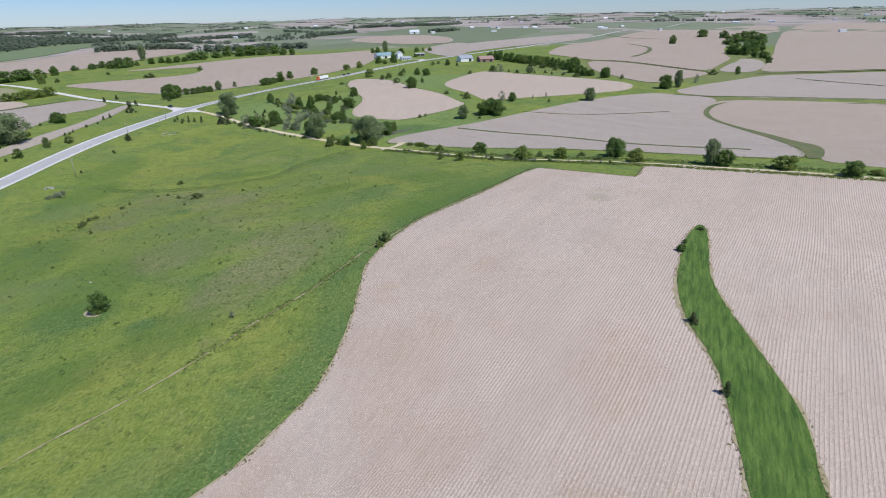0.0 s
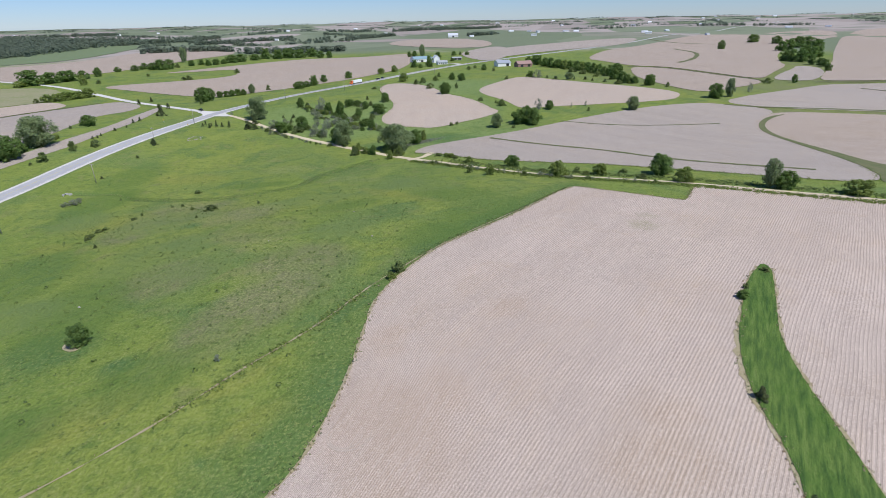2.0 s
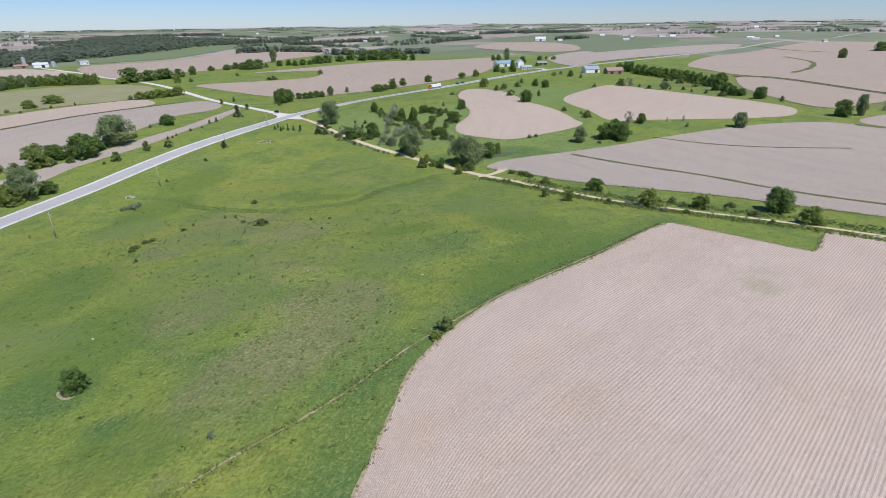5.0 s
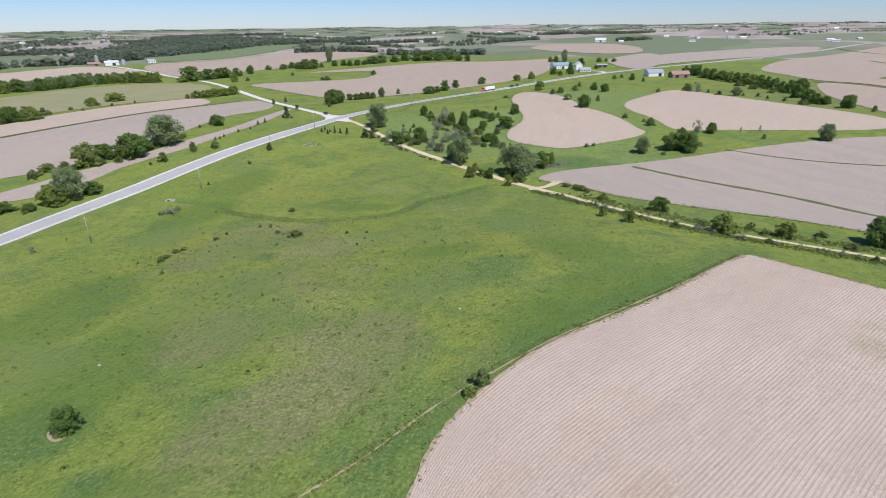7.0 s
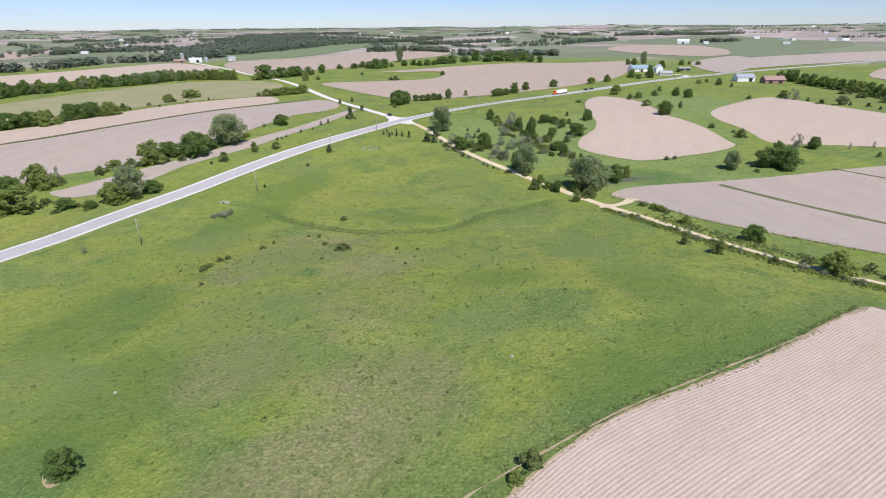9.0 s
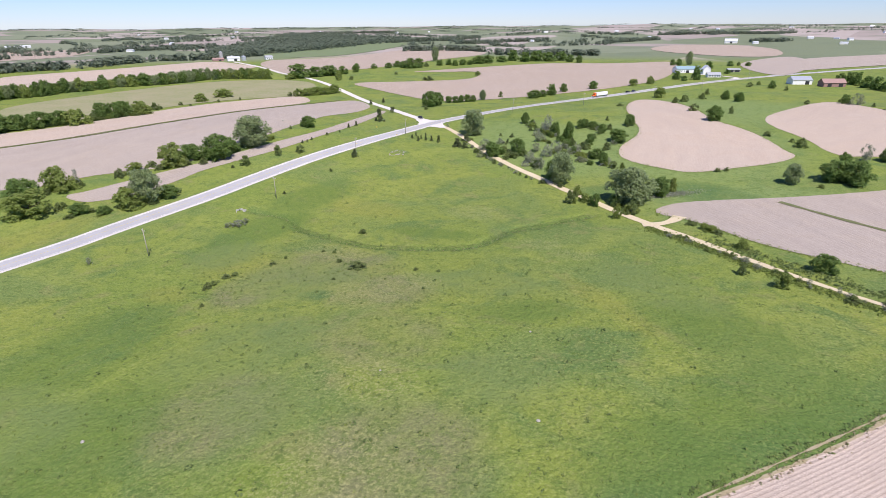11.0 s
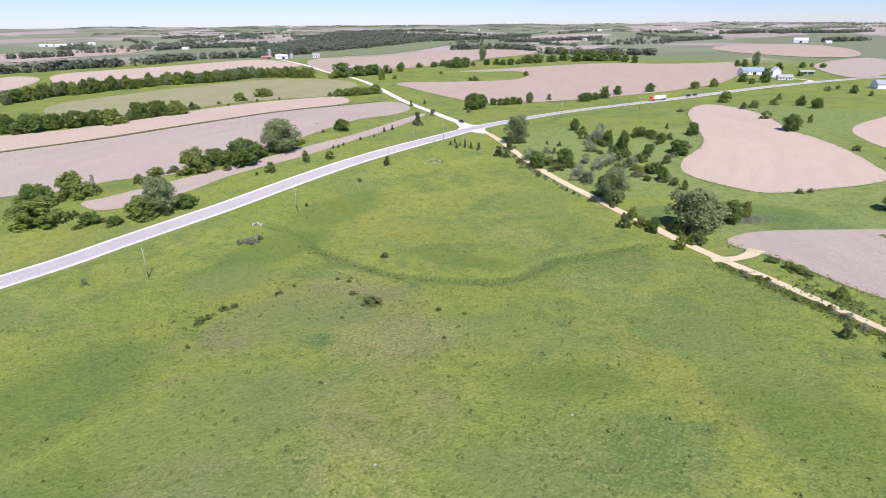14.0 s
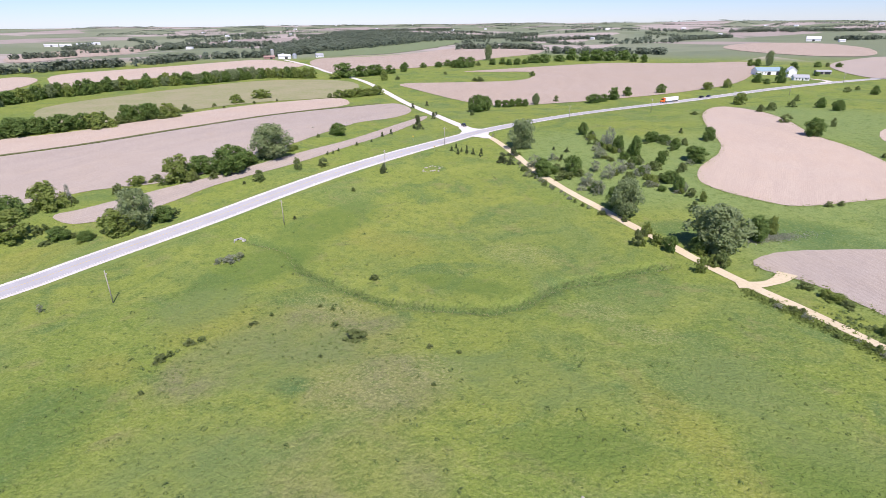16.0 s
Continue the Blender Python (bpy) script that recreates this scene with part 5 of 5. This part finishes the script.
def silo(x, y, radius, tall, label, name="silo", wall="concrete_grey"):
    root = tagged(new(name), label, "silo")
    bm = rod(bmesh.new(), (0, 0, -0.5), (0, 0, tall), radius, radius, 20)
    for k in range(1, int(tall / 1.5)):
        rod(bm, (0, 0, 1.5 * k - 0.06), (0, 0, 1.5 * k + 0.06), radius + 0.07, radius + 0.07, 20)
    part("wall", bm, M[wall], root)
    bm = rod(bmesh.new(), (0, 0, tall), (0, 0, tall + radius * 0.55), radius * 1.04, radius * 0.25, 20)
    part("roof", bm, M["steel"], root)
    root.matrix_basis = pose(x, y, ground_z(x, y))
    return root


silo(-905, 842, 3.2, 15, "tall grey concrete silo beside the far farm")
silo(-885, 850, 4.0, 7, "round galvanised grain bin beside the silo", "grain_bin", "steel")
silo(-862, 858, 4.0, 7, "round galvanised grain bin beside the shed", "grain_bin", "steel")
# far farmsteads out to the horizon
for k in range(64):
    far, at = rng.uniform(1700, 4500), rng.uniform(-1.1, 0.85)
    x, y = -20 + far * math.sin(at), 80 + far * math.cos(at)
    gabled("far_farm_building", "white farm building far out in the countryside", "farm building", x, y, rng.uniform(-40, 40), rng.uniform(9, 22), rng.uniform(7, 11), rng.uniform(3, 4.5), rng.uniform(5.5, 7.5),
           "white", ("white_roof", "grey_roof", "white_roof")[k % 3], group="distant farm buildings")


# ---- poles, culvert, vehicles, small things ----
def utility_pole(x, y, turn):
    root = tagged(new("utility_pole"), "weathered grey wooden utility pole with a crossarm", "utility pole", "poles beside the highway")
    part("post", rod(bmesh.new(), (0, 0, -0.6), (0, 0, 9.6), 0.17, 0.11, 10), M["grey_wood"], root, smooth=True)
    part("crossarm", boxes(((2.2, 0.12, 0.14), (0, 0.12, 9.0)), bevel=0.02), M["grey_wood"], root)
    for dx in (-0.95, 0.0, 0.95):
        part("insulator", rod(bmesh.new(), (dx, 0.12, 9.07 if dx else 9.5), (dx, 0.12, 9.35 if dx else 9.85), 0.07, 0.05, 8), M["steel"], root)
    root.matrix_basis = pose(x, y, ground_z(x, y), 0, 0, turn)


for x, y, turn in ((-173, 193, -8), (-182, 260, -6), (-192, 331, -4), (-194, 385, 10), (-166, 496, 18), (-126, 552, 20), (-84, 640, 22), (-50, 715, 22), (-11, 856, 24)):
    utility_pole(x, y, turn)


def road_sign(x, y, turn):
    root = tagged(new("road_sign"), "small roadside sign on a steel post", "road sign", "signs at the junction")
    part("post", boxes(((0.08, 0.08, 2.6), (0, 0, 1.2))), M["steel"], root)
    part("plate", boxes(((0.75, 0.04, 0.75), (0, -0.07, 2.2)), bevel=0.01), M["amber"], root)
    root.matrix_basis = pose(x, y, ground_z(x, y), 0, 0, turn)


for x, y, turn in ((-214, 382, 10), (-192, 372, 15)):
    road_sign(x, y, turn)


def culvert():
    root = tagged(new("culvert"), "pale concrete culvert headwall with a dark opening", "culvert")
    part("headwall", boxes(((4.6, 0.4, 1.8), (0, 0, 0.3)), bevel=0.05), M["concrete_grey"], root)
    for side in (-1, 1):
        wing = part("wing_wall", boxes(((0.35, 3.2, 1.3), (0, 0, 0.1)), bevel=0.04), M["concrete_grey"], root)
        wing.matrix_local = pose(side * 2.7, -1.5, 0, 0, 0, side * 24)
    part("opening", rod(bmesh.new(), (0, -0.23, 0.1), (0, 0.1, 0.1), 0.75, 0.75, 16), M["dark"], root)
    part("apron", boxes(((5.4, 3.2, 0.2), (0, -1.7, -0.35)), bevel=0.04), M["concrete_grey"], root)
    root.matrix_basis = pose(-184, 241, ground_z(-184, 241) - 0.1, 0, 0, 75) @ Matrix.Scale(0.62, 4)


culvert()


def wheel(root, x, y, r=0.5, w=0.3, name="wheel"):
    tyre = part(name, rod(bmesh.new(), (x, y - w / 2, r), (x, y + w / 2, r), r, r, 14), M["tyre"], root)
    part("rim", rod(bmesh.new(), (x, y - w / 2 - 0.02, r), (x, y + w / 2 + 0.02, r), r * 0.55, r * 0.55, 10), M["steel"], tyre)


def lorry(x, y, turn):
    """Drives towards +x before it is turned."""
    root = tagged(new("semi_truck"), "orange semi truck pulling a long white box trailer", "truck")
    part("trailer", boxes(((15.8, 2.6, 2.75), (-2.6, 0, 2.65)), bevel=0.06), M["white"], root, "white box trailer")
    part("trailer_frame", boxes(((15.0, 1.0, 0.3), (-2.6, 0, 1.1)), ((0.2, 2.4, 0.9), (-10.3, 0, 0.75))), M["dark"], root)
    cab = part("cab", boxes(((1.9, 2.45, 2.5), (7.3, 0, 2.1)), ((1.6, 2.35, 0.9), (6.8, 0, 3.5)), bevel=0.12), M["orange"], root, "orange cab")
    part("windscreen", boxes(((0.06, 2.1, 0.85), (8.27, 0, 2.8))), M["glass"], cab)
    part("bonnet", boxes(((1.9, 1.9, 1.2), (9.1, 0, 1.55)), bevel=0.15), M["orange"], root, "orange bonnet")
    part("bumper", boxes(((0.25, 2.4, 0.5), (10.15, 0, 0.7)), bevel=0.05), M["steel"], root)
    part("chassis", boxes(((6.2, 0.9, 0.35), (7.0, 0, 0.85))), M["dark"], root)
    for side in (-1, 1):
        for wx in (-9.6, -8.4, 4.3, 5.5, 9.2):
            wheel(root, wx, side * 1.05, 0.5, 0.4)
    root.matrix_basis = pose(x, y, ground_z(x, y) + 0.28, 0, 0, turn)


def pickup(x, y, turn, key, label, lift):
    root = tagged(new("pickup_truck"), label, "pickup truck")
    part("body", boxes(((5.4, 1.9, 0.65), (0, 0, 0.8)), bevel=0.1), M[key], root)
    cab = part("cab", boxes(((2.2, 1.75, 0.75), (0.3, 0, 1.45)), bevel=0.18), M[key], root)
    part("side_glass", boxes(((1.7, 1.78, 0.42), (0.3, 0, 1.5))), M["glass"], cab)
    part("windscreen", boxes(((2.24, 1.5, 0.42), (0.3, 0, 1.5))), M["glass"], cab)
    for side in (-1, 1):
        for wx in (-1.6, 1.7):
            wheel(root, wx, side * 0.85, 0.38, 0.26)
        part("headlight", boxes(((0.06, 0.35, 0.18), (2.7, side * 0.7, 0.95))), M["steel"], root)
    root.matrix_basis = pose(x, y, ground_z(x, y) + lift, 0, 0, turn)


lorry(-130.5, 624, -114)
pickup(-112.8, 664, -114, "car_black", "black pickup truck driving on the highway", 0.28)
pickup(-108.6, 672.5, -114, "car_blue", "dark blue pickup truck driving on the highway", 0.28)
pickup(-214, 436, -35, "car_black", "dark pickup truck on the gravel road", 0.18)


def stone(x, y, size, group):
    bm = bmesh.new()
    bmesh.ops.create_icosphere(bm, subdivisions=2, radius=1)
    for v in bm.verts:
        v.co = v.co * (1 + 0.28 * noise.noise(v.co * 1.7 + Vector((x, y, 0))))
    ob = part("stone", bm, M["stone"])
    ob.matrix_basis = Matrix.Translation((x, y, ground_z(x, y) + 0.2 * size)) @ Matrix.Rotation(rng.uniform(0, 6), 4, "Z") @ Matrix.Diagonal((size, size * rng.uniform(0.6, 1), size * 0.6, 1))
    return tagged(ob, "pale weathered field stone lying in grass", "stone", group)


for k in range(18):
    a = 2 * math.pi * k / 18
    stone(-175 + 3.4 * math.cos(a) + rng.normal(0, 0.7), 346 + 4.2 * math.sin(a) + rng.normal(0, 0.9), rng.uniform(0.25, 0.7), "ring of stones")
for x, y, s in ((-96, 130, 0.4), (-28, 166, 0.35), (-40, 195, 0.3), (-61, 168, 0.3), (-284, 352, 1.2), (-280, 366, 1.0), (-276, 392, 1.1)):
    stone(x, y, s, "stones in the grass")

# pale bare earth under the lone bush, and spur into the field
tagged(sheet("bare_earth", [(-87.0, 112.6), (-86.2, 110.9), (-84.0, 109.9), (-81.8, 110.0), (-82.2, 112.0), (-84.6, 114.0), (-86.4, 114.2)], 0.08, 1.0, M["edge"]), "bare pale earth under the lone bush", "earth", kind="structure")
tagged(ribbon("field_access", [(-33, 293), (-29, 294.5), (-25.5, 298), (-23, 303), (-22, 308)], lambda t: 3.0 + 2.5 * abs(2 * t - 1), 0.17, M["gravel"], 3), "pale gravel spur from lane into field", "track", kind="structure")
tagged(ribbon("farm_drive", [(-30, 838), (-20, 860), (-38, 880), (-70, 895)], 6, 0.3, M["limestone"], 6), "pale gravel farm drive", "track", kind="structure")

# a broken line of dead grass where an old fence ran
tagged(ribbon("dead_grass_line", FENCE_LINE, lambda t: max(0.05, 0.34 + 0.30 * math.sin(141 * t + 1) * math.sin(67 * t)), 0.09, M["edge"], 1.0), "broken pale line of dead grass", "grass", kind="structure")


def edge_strip(name, line, wide, label):
    """An uneven margin of dead grass along a field."""
    return tagged(ribbon(name, line, lambda t: wide * (0.55 + 0.45 * math.sin(130 * t) * math.sin(37 * t) + 0.3 * math.sin(311 * t)), 0.16, M["edge"], 1.5), label, "grass", kind="structure")


edge_strip("field_margin", MAIN_FIELD[1:16], 0.8, "uneven margin of dead grass along the tilled field")
edge_strip("field_margin", MAIN_FIELD[16:19], 0.7, "uneven margin of dead grass along the tilled field")
edge_strip("field_margin", STRIP[1:11], 2.2, "tan dead grass along the waterway")
edge_strip("field_margin", STRIP[14:], 1.6, "tan dead grass along the waterway")
CONTOURS = [([(11, 342), (41, 321), (71, 304), (95, 279), (119, 263.5), (147, 249)], 3.0), ([(59, 384), (85, 369), (114, 361), (152, 359)], 1.5),
            ([(-376, 180), (-367, 228), (-357, 250), (-348, 276), (-344, 306), (-340, 342), (-345, 395), (-345, 440), (-340, 500)], 3.2),
            ([(327, 507), (346, 475), (365, 450), (400, 421)], 3.5), ([(274, 366), (297, 360), (339, 352)], 2.5), ([(176, 413), (191, 402), (232, 395), (269, 388), (312, 381), (360, 366)], 4.0),
            ([(282, 819), (331, 891), (395, 1055), (404, 1216)], 9.0), ([(200, 768), (243, 745), (266, 651), (279, 575)], 6.5), ([(447, 1539), (467, 1411), (534, 1332)], 9.0), ([(321, 562), (380, 560), (456, 568), (560, 572)], 5.5)]
for line, wide in CONTOURS:
    tagged(ribbon("contour_strip", line, lambda t, w=wide: w * (0.8 + 0.25 * math.sin(60 * t) * math.sin(23 * t)), 0.55 if line[0][1] > 500 else 0.24, M["contour"], 3), "narrow rough grass strip along the contour", "grass strip", kind="structure")
tagged(sheet("contour_strip", [(203, 380), (186, 373), (172, 355), (165, 334), (168, 304), (170, 277), (169, 254), (165, 237), (158, 226), (164, 224), (174, 237), (181, 251), (177, 264), (175.5, 284), (171, 307), (168.5, 331), (174, 352), (188, 370)], 0.2, 3, M["contour"]),
       "curving rough grass strip between two bare fields", "grass strip", kind="structure")

# the flared mouths of the side roads
for outline in ([(-202, 411), (-205, 421), (-216, 431), (-213, 437), (-201, 432), (-196, 441), (-197, 425)], [(-195, 407), (-191, 412), (-182, 411), (-180, 415), (-188, 422), (-191, 431), (-194, 424)]):
    tagged(sheet("junction_apron", outline, 0.16, 4, M["limestone"]), "pale gravel mouth of the side road", "road", kind="structure")

# scraped marks where a machine turned in the tilled field
for cx, cy, r in ((-14.5, 108.5, 2.0), (-14.5, 108.5, 2.9), (-17, 83, 2.6), (-16.6, 83.4, 3.6)):
    arc = [(cx + r * math.cos(a), cy + r * 0.9 * math.sin(a)) for a in np.linspace(2.6, 6.6, 12)]
    tagged(ribbon("wheel_mark", arc, lambda t: 0.12 + 0.22 * math.sin(math.pi * t), 0.13, M["field_pink"], 0.6), "pale curved wheel mark in the tilled soil", "wheel mark", kind="structure")

# painted lines
for shift, key, label in ((-3.55, "chalk", "white edge line"), (3.55, "chalk", "white edge line"), (0.0, "amber", "yellow centre line")):
    tagged(ribbon("road_line", HIGHWAY[:18], 0.16, 0.262 if not shift else 0.222, M[key], 6, shift=shift), label + " painted on the highway", "road marking", kind="structure")
